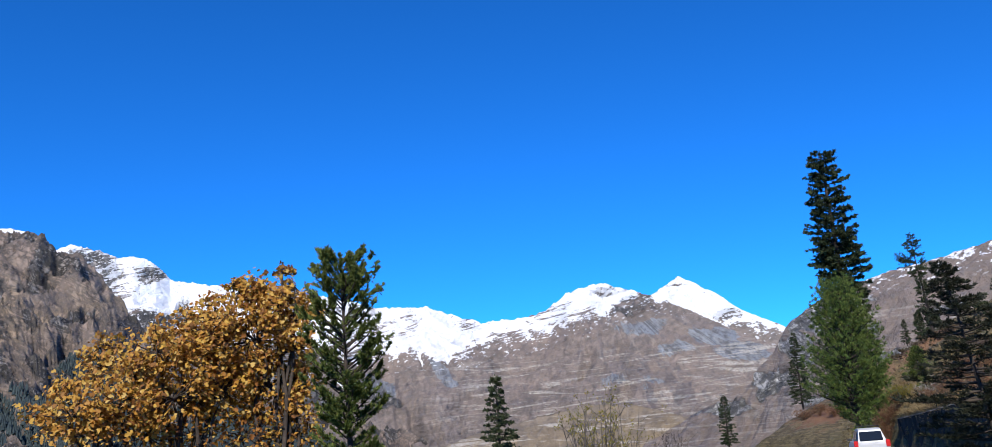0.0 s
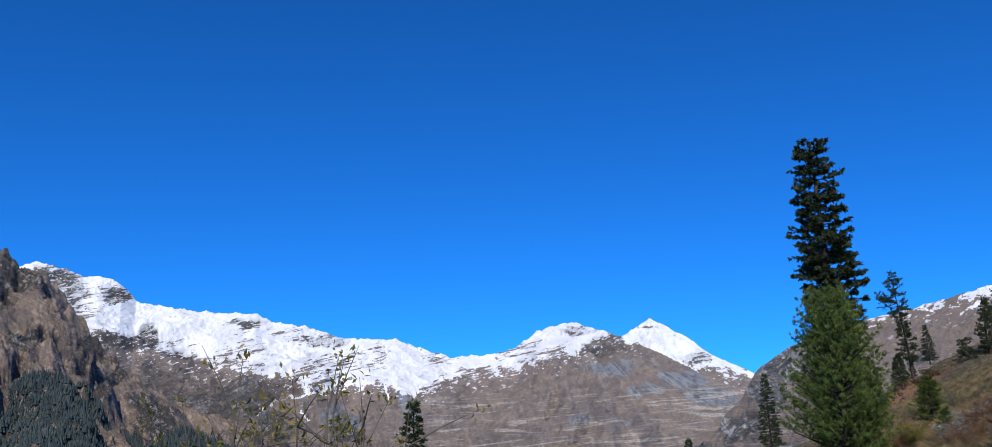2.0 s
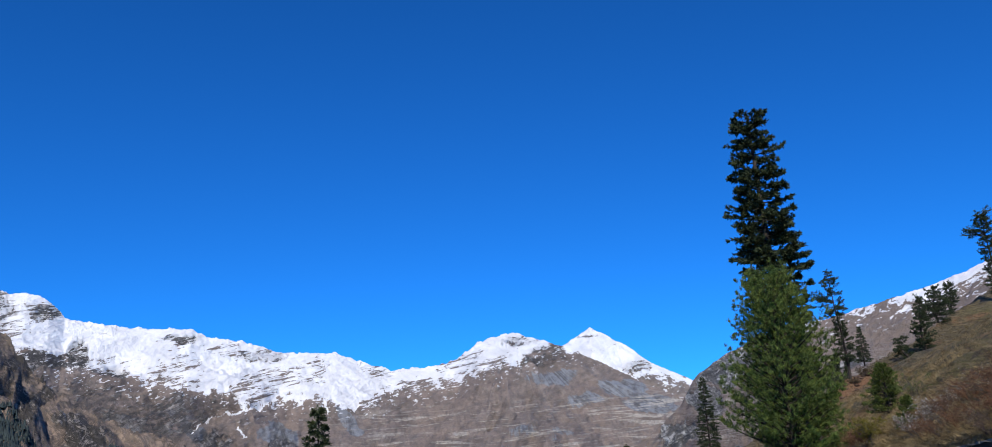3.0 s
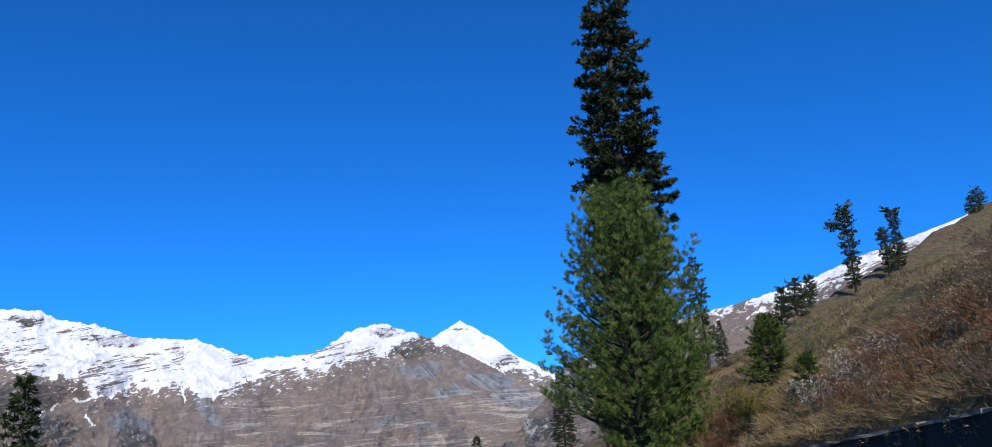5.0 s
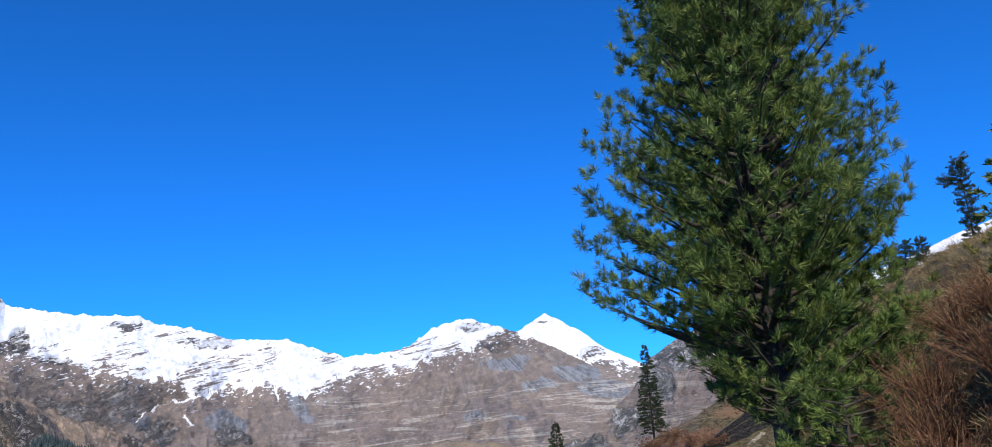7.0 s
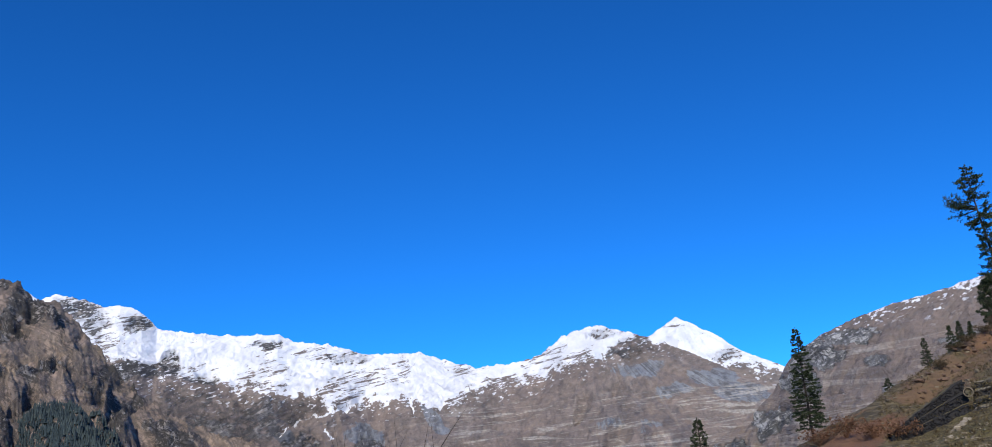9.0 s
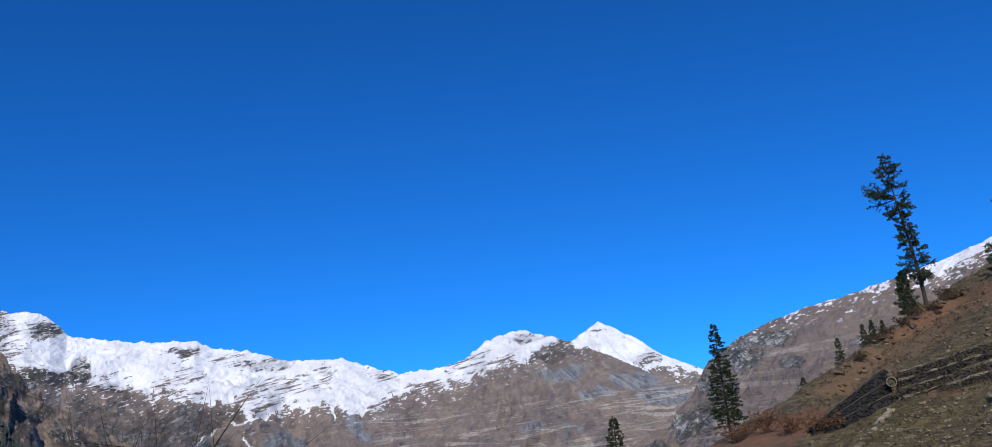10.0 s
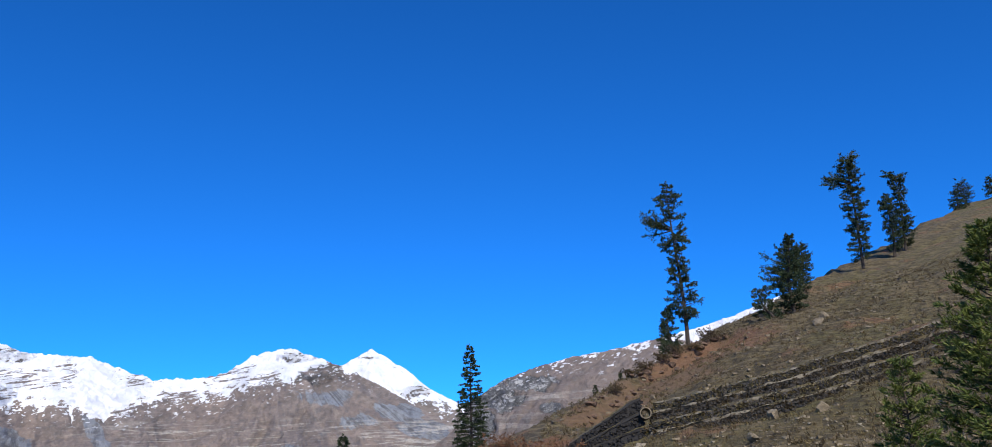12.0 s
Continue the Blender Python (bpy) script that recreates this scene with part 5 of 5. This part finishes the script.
# ---- shrubs ----
def shrub(x, y, h, w, seed, label, stem_mat, leaf=None, leaf_size=0.05, leaves=300, stems=45, z_off=0.0, name="shrub", category="shrub", cone=0.8):
    rng = np.random.default_rng(seed)
    root = thing(name, (x, y, gz(x, y) - 0.05 + z_off), label, category)
    P, D = [], []
    tube = Tubes(3)
    for k in range(stems):
        a = rng.uniform(0, 6.28)
        out = w * rng.uniform(0.1, 1.0) ** cone
        top = np.array([out * math.cos(a), out * math.sin(a), h * rng.uniform(0.5, 1.05)])
        t = np.linspace(0, 1, 6)[:, None]
        pts = np.array([0.12 * math.cos(a), 0.12 * math.sin(a), 0]) + top * np.concatenate([t ** 1.3, t ** 1.3, t ** 0.8], 1) + 0.04 * w * rng.normal(size=(6, 3)) * t
        tube.add(pts, 0.010 * (0.5 + h / 2), 0.003)
        for q in range(4):
            i = rng.integers(2, 5)
            side = unit(top * np.array([1, 1, 0.5]) + rng.normal(0, 0.7 * h, 3)) * h * rng.uniform(0.12, 0.3)
            tube.add(np.stack([pts[i], pts[i] + side * 0.5 + [0, 0, 0.02], pts[i] + side]), 0.005 * (0.5 + h / 2), 0.002)
            P.append(pts[i] + side * rng.uniform(0.4, 1.0)); D.append(side)
        P.append(pts[-1]); D.append(top)
    part_mesh("twig", tube.mesh("twig", stem_mat), root)["kind"] = "stuff"
    if leaf is not None:
        P, D = np.array(P), np.array(D)
        j = rng.integers(0, len(P), leaves)
        v, f = blades(P[j] + rng.normal(0, 0.012 * h + 0.01, (leaves, 3)), unit(D[j]) + rng.normal(0, 0.8, (leaves, 3)), rng.uniform(0.6, 1.3, leaves) * leaf_size, leaf_size * 0.45, rng, 0.1)
        part_mesh("foliage", mesh_from("foliage", v, f, [leaf]), root)["kind"] = "stuff"
    return root


M_PALE = leaf_material("pale dry leaves", [(0.0, (0.22, 0.19, 0.15)), (0.6, (0.42, 0.38, 0.33)), (1.0, (0.6, 0.56, 0.5))], 0.2)
for k, (x, y, top, wide, n, many) in enumerate([(1.95, 22.4, 0.85, 0.5, 12, 420), (2.5, 23.0, 0.95, 0.55, 14, 620), (3.2, 23.2, 0.9, 0.45, 10, 260), (2.3, 23.6, 0.45, 0.95, 26, 1500)]):
    shrub(x, y, top - gz(x, y), wide, 201 + 50 * k, "twiggy roadside shrub with sparse yellow-green leaves", M_TWIG, M_YELLOW, 0.065, many, n)
for k, (x, y, top, wide, n) in enumerate([(17.6, 96.7, 0.25, 1.3, 16), (18.7, 97.4, 0.0, 1.0, 12), (16.4, 96.2, 0.05, 0.9, 10)]):
    shrub(x, y, top - gz(x, y), wide, 203 + 90 * k, "leafless dark shrub below the road's edge", M_BARK, None, stems=n)
shrub(26.4, 60.4, 1.1, 1.0, 204, "yellow-green leafy bush on the bank", M_TWIG, M_YELLOW, 0.07, 5200, 60)
shrub(28.0, 59.2, 1.3, 0.9, 205, "dark green and brown low bush on the bank", M_TWIG, M_FIRG, 0.06, 900, 40)
for k, (x, y, h, wide, many) in enumerate([(25.5, 55.5, 0.9, 0.9, 1100), (25.6, 54.1, 1.05, 0.95, 1000), (26.6, 54.0, 0.8, 0.8, 420)]):
    shrub(x, y, h, wide, 206 + 40 * k, "dry shrub with pale withered leaves", M_TWIG, M_PALE, 0.055, many, 60)
shrub(72.6, 226.4, 9.0, 3.0, 207, "leafless grey tree beside a slender conifer", M_BARK, None, stems=34, name="bare_tree", category="tree")
shrub(77.5, 224.0, 4.5, 3.0, 208, "low yellow-brown bush at the conifer's foot", M_TWIG, M_DRY, 0.3, 900, 40)
M_STEM = plain("purple-brown stems", (0.10, 0.066, 0.055), 0.4, 4.0, 0.95, 0.0)
rng = np.random.default_rng(71)
for k in range(130):
    yy, off = (rng.uniform(27, 58.5), 6.3 + 7.5 * rng.uniform(0, 1) ** 1.3) if k < 84 else (rng.uniform(38, 57.5), rng.uniform(5.9, 8.6))
    i = int(S(yy) / 0.5)
    x, y = PX[i] + TY[i] * off, PY[i] - TX[i] * off
    rust = off < 8.2 and rng.random() < 0.55
    kind = 0 if rust else 1 + k % 3
    lab, stem, leaf, many = (("tangled rust-red shrub above the wall", M_RED, M_RED, 420), ("tangled dark brown shrub on the bank", M_STEM, M_HEATH, 380),
                             ("leafless purple-brown shrub on the bank", M_STEM, M_PALE, 40), ("tangled shrub with straw-coloured leaves on the bank", M_TWIG, M_DRY, 260))[kind]
    ob = shrub(x, y, rng.uniform(0.5, 0.9), rng.uniform(0.7, 1.1), 320 + k, lab, stem, leaf, 0.055, many, 36, name="dry_shrub")
    ob["group"] = "bank shrubs"
for k, (x, y, h) in enumerate([(25.9, 61.2, 1.0), (26.3, 63.3, 1.25), (26.6, 64.8, 1.05), (27.0, 62.5, 0.9), (27.3, 63.9, 0.9), (25.7, 62.3, 1.3), (25.5, 63.8, 1.3), (25.2, 61.6, 1.5)]):
    ob = shrub(x, y, h, 0.9, 420 + k, "upright rust-red twigs above the wall's end", M_RED, M_RED, 0.05, 320, 110, name="dry_shrub")
    ob["group"] = "bank shrubs"
for k, (x, y, h) in enumerate([(57.5, 160.5, 1.8), (56.0, 163.5, 2.0), (58.6, 156.5, 1.6), (54.2, 166.6, 1.8)]):
    ob = shrub(x, y, h, 2.0, 260 + k, "rust-red low shrub below the stone wall", M_RED, M_RED, 0.2, 900, 50, name="dry_shrub")
    ob["group"] = "wall shrubs"


for k, (x, y, h) in enumerate([(88.2, 189.6, 1.3), (93.6, 191.0, 1.7), (95.0, 190.9, 1.2), (86.0, 189.2, 1.0), (82.9, 188.1, 1.2), (79.6, 184.9, 0.7), (75.2, 180.6, 0.8), (91.0, 190.2, 1.0)]):
    shrub(x, y, h, 1.3, 280 + k, "low dark bush on the scarp beside the tall tree", M_STEM, M_HEATH, 0.22, 500, 40)


# ---- maple ----
def maple():
    rng = np.random.default_rng(301)
    root = thing("maple_tree", (-3.3, 10.6, gz(-3.3, 10.6) - 0.05), "small maple with orange autumn leaves at the roadside", "tree")
    o = np.array(root.location)
    tube = Tubes(6)
    half = [(0.22, 0.04), (0.56, 0.26), (0.27, 0.40), (0.36, 0.70), (0.0, 1.0)]
    outline = np.array([(0.0, 0.0)] + half + [(-x, y) for x, y in half[-2::-1]])
    k = len(outline)
    # clumps of foliage: across, away, up, radius
    clumps = [(-2.55, 11.3, 1.75, 0.4), (-2.75, 11.0, 1.29, 0.46), (-3.14, 10.7, 1.32, 0.42), (-3.47, 10.6, 1.22, 0.43), (-3.7, 10.4, 1.15, 0.37), (-2.65, 11.2, 0.77, 0.47), (-3.1, 10.8, 0.71, 0.49), (-3.51, 10.4, 0.65, 0.47), (-4.02, 10.3, 0.62, 0.41), (-4.55, 10.2, 0.52, 0.38), (-4.55, 10.9, 1.34, 0.21), (-4.52, 10.9, 1.11, 0.21), (-3.99, 10.5, 0.9, 0.33), (-3.27, 11.0, 1.76, 0.19), (-2.39, 11.3, 1.2, 0.31), (-2.35, 11.4, 1.96, 0.17), (-2.87, 11.2, 1.84, 0.26), (-2.5, 11.4, 2.16, 0.1), (-3.04, 11.2, 2.0, 0.09), (-4.66, 10.4, 0.84, 0.17), (-2.44, 11.2, 0.39, 0.35), (-4.33, 10.3, 0.3, 0.32), (-3.85, 10.5, 0.27, 0.36), (-3.36, 10.7, 0.23, 0.36), (-2.84, 10.9, 0.2, 0.37), (-2.37, 11.2, 0.16, 0.31), (-2.81, 11.2, 1.96, 0.21), (-2.37, 11.4, 1.57, 0.31), (-3.11, 10.9, 1.56, 0.28), (-3.47, 10.8, 1.54, 0.19), (-2.28, 11.3, 0.75, 0.26)]
    stems = [np.array([rng.uniform(-0.9, 0.9), rng.uniform(-0.3, 0.3), 0.0]) for _ in range(7)]
    V, F, n = [], [], 0
    for cx, cy, cz, r in clumps:
        c = np.array([cx, cy, cz]) - o
        foot = min(stems, key=lambda s: abs(s[0] - c[0]) + rng.uniform(0, 0.3))
        t = np.linspace(0, 1, 9)[:, None]
        bow = np.concatenate([t ** 1.5, t ** 1.5, t ** 0.9], 1)
        tube.add(foot + (c - foot) * bow + 0.05 * rng.normal(size=(9, 3)) * t, 0.042, 0.012)
        twigs = max(12, int(64 * r))
        for j in range(twigs):
            d = unit(rng.normal(size=3) + np.array([0, 0, 0.25]))
            tip = c + d * r * rng.uniform(0.65, 1.18) * np.array([1.1, 1.0, 0.85])
            mid = (c + tip) / 2 + rng.normal(0, 0.04, 3)
            tube.add(np.stack([c, mid, tip]), 0.009, 0.003)
            m = max(9, int((42 if cz > 0.45 else 15) * r / 0.45))
            f = rng.uniform(0.1, 1.05, m)[:, None]
            spots = mid * (1 - f) + tip * f + rng.normal(0, 0.10 * r + 0.02, (m, 3))
            for q in spots:
                size = rng.uniform(0.03, 0.07)
                # each blade hangs out and down from its stalk, its face to the light
                down = unit(np.array([d[0], d[1], 0]) * 0.7 + rng.normal(0, 0.7, 3) + np.array([0, 0, -0.4]))
                s = unit(np.cross(down, np.array([0.0, -0.7, 0.7]) + rng.normal(0, 0.65, 3)))
                nrm = np.cross(s, down)
                curl = rng.uniform(-0.9, 0.4)
                V.append(q + size * (outline[:, :1] * s * rng.uniform(0.75, 1.05) + outline[:, 1:] * down + (curl * outline[:, :1] ** 2 + rng.uniform(-0.3, 0.1) * outline[:, 1:] ** 2) * nrm))
                F += [(n, n + i, n + i + 1) for i in range(1, k - 1)]
                n += k
    part_mesh("trunk", tube.mesh("trunk", M_BARK), root, "several thin grey-brown stems")
    part_mesh("crown", mesh_from("crown", np.concatenate(V), np.array(F), [M_MAPLE]), root, "orange and yellow lobed leaves")


maple()


# ---- the car further along the road ----
M_PAINT = plain("silver-white car paint", (0.5, 0.5, 0.5), 0.03, 1.0, 0.3, 0.0)
M_BLACK = plain("black plastic and rubber", (0.02, 0.02, 0.02), 0.2, 4.0, 0.7, 0.0)
M_RIM = plain("grey wheel rim", (0.4, 0.4, 0.41), 0.1, 3.0, 0.35, 0.0)
M_LAMP = plain("red lamp glass", (0.5, 0.02, 0.02), 0.1, 3.0, 0.25, 0.0)
M_PLATE = plain("yellow number plate", (0.7, 0.5, 0.05), 0.05, 3.0, 0.5, 0.0)
glass_mat, _, gb = material("dark car glass", 0.05)
gb.inputs["Base Color"].default_value, gb.inputs["Specular IOR Level"].default_value = (0.012, 0.015, 0.018, 1), 0.6


def loft(sections, close=True):
    """A body through cross-sections, each a ring of points."""
    bm = bmesh.new()
    rings = [[bm.verts.new(p) for p in ring] for ring in sections]
    n = len(rings[0])
    for a, b in zip(rings, rings[1:]):
        for k in range(n):
            bm.faces.new((a[k], a[(k + 1) % n], b[(k + 1) % n], b[k]))
    if close:
        bm.faces.new(rings[0][::-1])
        bm.faces.new(rings[-1])
    bmesh.ops.recalc_face_normals(bm, faces=bm.faces)
    bmesh.ops.bevel(bm, geom=list(bm.edges), offset=0.02, segments=2, affect="EDGES", clamp_overlap=True)
    return bm


def block(x0, x1, y0, y1, z0, z1):
    return loft([[(x0, y, z0), (x1, y, z0), (x1, y, z1), (x0, y, z1)] for y in (y0, y1)])


def car():
    i = int(S(46.5) / 0.5)
    x, y = PX[i] + TY[i] * 1.3, PY[i] - TX[i] * 1.3
    root = thing("car", (x, y, gz(x, y) + 0.02), "small white hatchback with a roof rack on the road", "car", turn=math.atan2(-TX[i], TY[i]))
    w = 0.80
    # along y: tail to nose
    lower = [(-1.75, 0.35, 0.82, 0.96), (-1.68, 0.28, 0.90, 1.0), (-0.6, 0.24, 0.93, 1.0), (0.7, 0.24, 0.92, 1.0), (1.55, 0.26, 0.80, 0.97), (1.78, 0.36, 0.64, 0.86)]
    part("body", loft([[(-w * k, yy, z0), (w * k, yy, z0), (w * k, yy, z1 * 0.8), (w * k * 0.95, yy, z1), (-w * k * 0.95, yy, z1), (-w * k, yy, z1 * 0.8)] for yy, z0, z1, k in lower]), M_PAINT, root)
    cabin = [(-1.72, 0.90, 0.72, 0.90), (-1.45, 1.44, 0.62, 0.74), (-1.1, 1.52, 0.62, 0.74), (0.1, 1.52, 0.62, 0.74), (0.45, 1.42, 0.62, 0.72), (1.0, 0.93, 0.70, 0.86)]
    part("roof", loft([[(-w * k1, yy, 0.85), (w * k1, yy, 0.85), (w * k0, yy, zt), (-w * k0, yy, zt)] for yy, zt, k0, k1 in cabin]), M_PAINT, root)
    part("rear_window", loft([[(-0.52, -1.735, 0.97), (0.52, -1.735, 0.97), (0.48, -1.50, 1.38), (-0.48, -1.50, 1.38)], [(-0.52, -1.70, 0.96), (0.52, -1.70, 0.96), (0.48, -1.46, 1.37), (-0.48, -1.46, 1.37)]]), glass_mat, root)
    part("windscreen", loft([[(-0.54, 0.99, 0.97), (0.54, 0.99, 0.97), (0.48, 0.50, 1.40), (-0.48, 0.50, 1.40)], [(-0.54, 0.95, 0.95), (0.54, 0.95, 0.95), (0.48, 0.46, 1.38), (-0.48, 0.46, 1.38)]]), glass_mat, root)
    for sx in (-1, 1):
        for y0, y1 in ((-1.25, -0.45), (-0.38, 0.45)):
            part("side_window", loft([[(sx * 0.655, y0, 0.98), (sx * 0.655, y1, 0.98), (sx * 0.545, y1 - 0.1, 1.40), (sx * 0.545, y0 + 0.1, 1.40)], [(sx * 0.60, y0, 0.98), (sx * 0.60, y1, 0.98), (sx * 0.50, y1 - 0.1, 1.40), (sx * 0.50, y0 + 0.1, 1.40)]]), glass_mat, root)
        part("tail_light", block(sx * 0.70 - 0.09, sx * 0.70 + 0.09, -1.79, -1.66, 0.66, 0.98), M_LAMP, root, "red tail light")
        part("headlight", block(sx * 0.55 - 0.13, sx * 0.55 + 0.13, 1.66, 1.78, 0.52, 0.64), M_RIM, root)
        part("rack_rail", block(sx * 0.48 - 0.02, sx * 0.48 + 0.02, -1.2, 0.1, 1.56, 1.60), M_BLACK, root)
        part("mirror", block(sx * 0.80 - 0.08, sx * 0.80 + 0.08, 0.55, 0.65, 0.93, 1.05), M_BLACK, root)
        for yy in (-1.1, 1.1):
            rings = [[(sx * (0.62 + dx), yy + r * math.cos(a), 0.30 + r * math.sin(a)) for a in np.linspace(0, 2 * np.pi, 20, endpoint=False)] for dx, r in ((0.0, 0.26), (0.02, 0.30), (0.14, 0.30), (0.16, 0.26))]
            wheel = part("wheel", loft(rings), M_BLACK, root, "black rubber tyre")
            part("rim", loft([[(sx * (0.77 + dx), yy + r * math.cos(a), 0.30 + r * math.sin(a)) for a in np.linspace(0, 2 * np.pi, 16, endpoint=False)] for dx, r in ((0.0, 0.19), (0.025, 0.16))]), M_RIM, wheel, "grey steel rim")
    for yy in (-1.0, -0.1):
        part("rack_bar", block(-0.5, 0.5, yy - 0.02, yy + 0.02, 1.60, 1.63), M_BLACK, root)
    part("rear_bumper", block(-0.76, 0.76, -1.86, -1.66, 0.30, 0.52), M_BLACK, root, "dark grey rear bumper")
    part("front_bumper", block(-0.72, 0.72, 1.70, 1.86, 0.28, 0.48), M_BLACK, root, "dark grey front bumper")
    part("number_plate", block(-0.25, 0.25, -1.885, -1.855, 0.36, 0.46), M_PLATE, root, "plain yellow plate")


car()
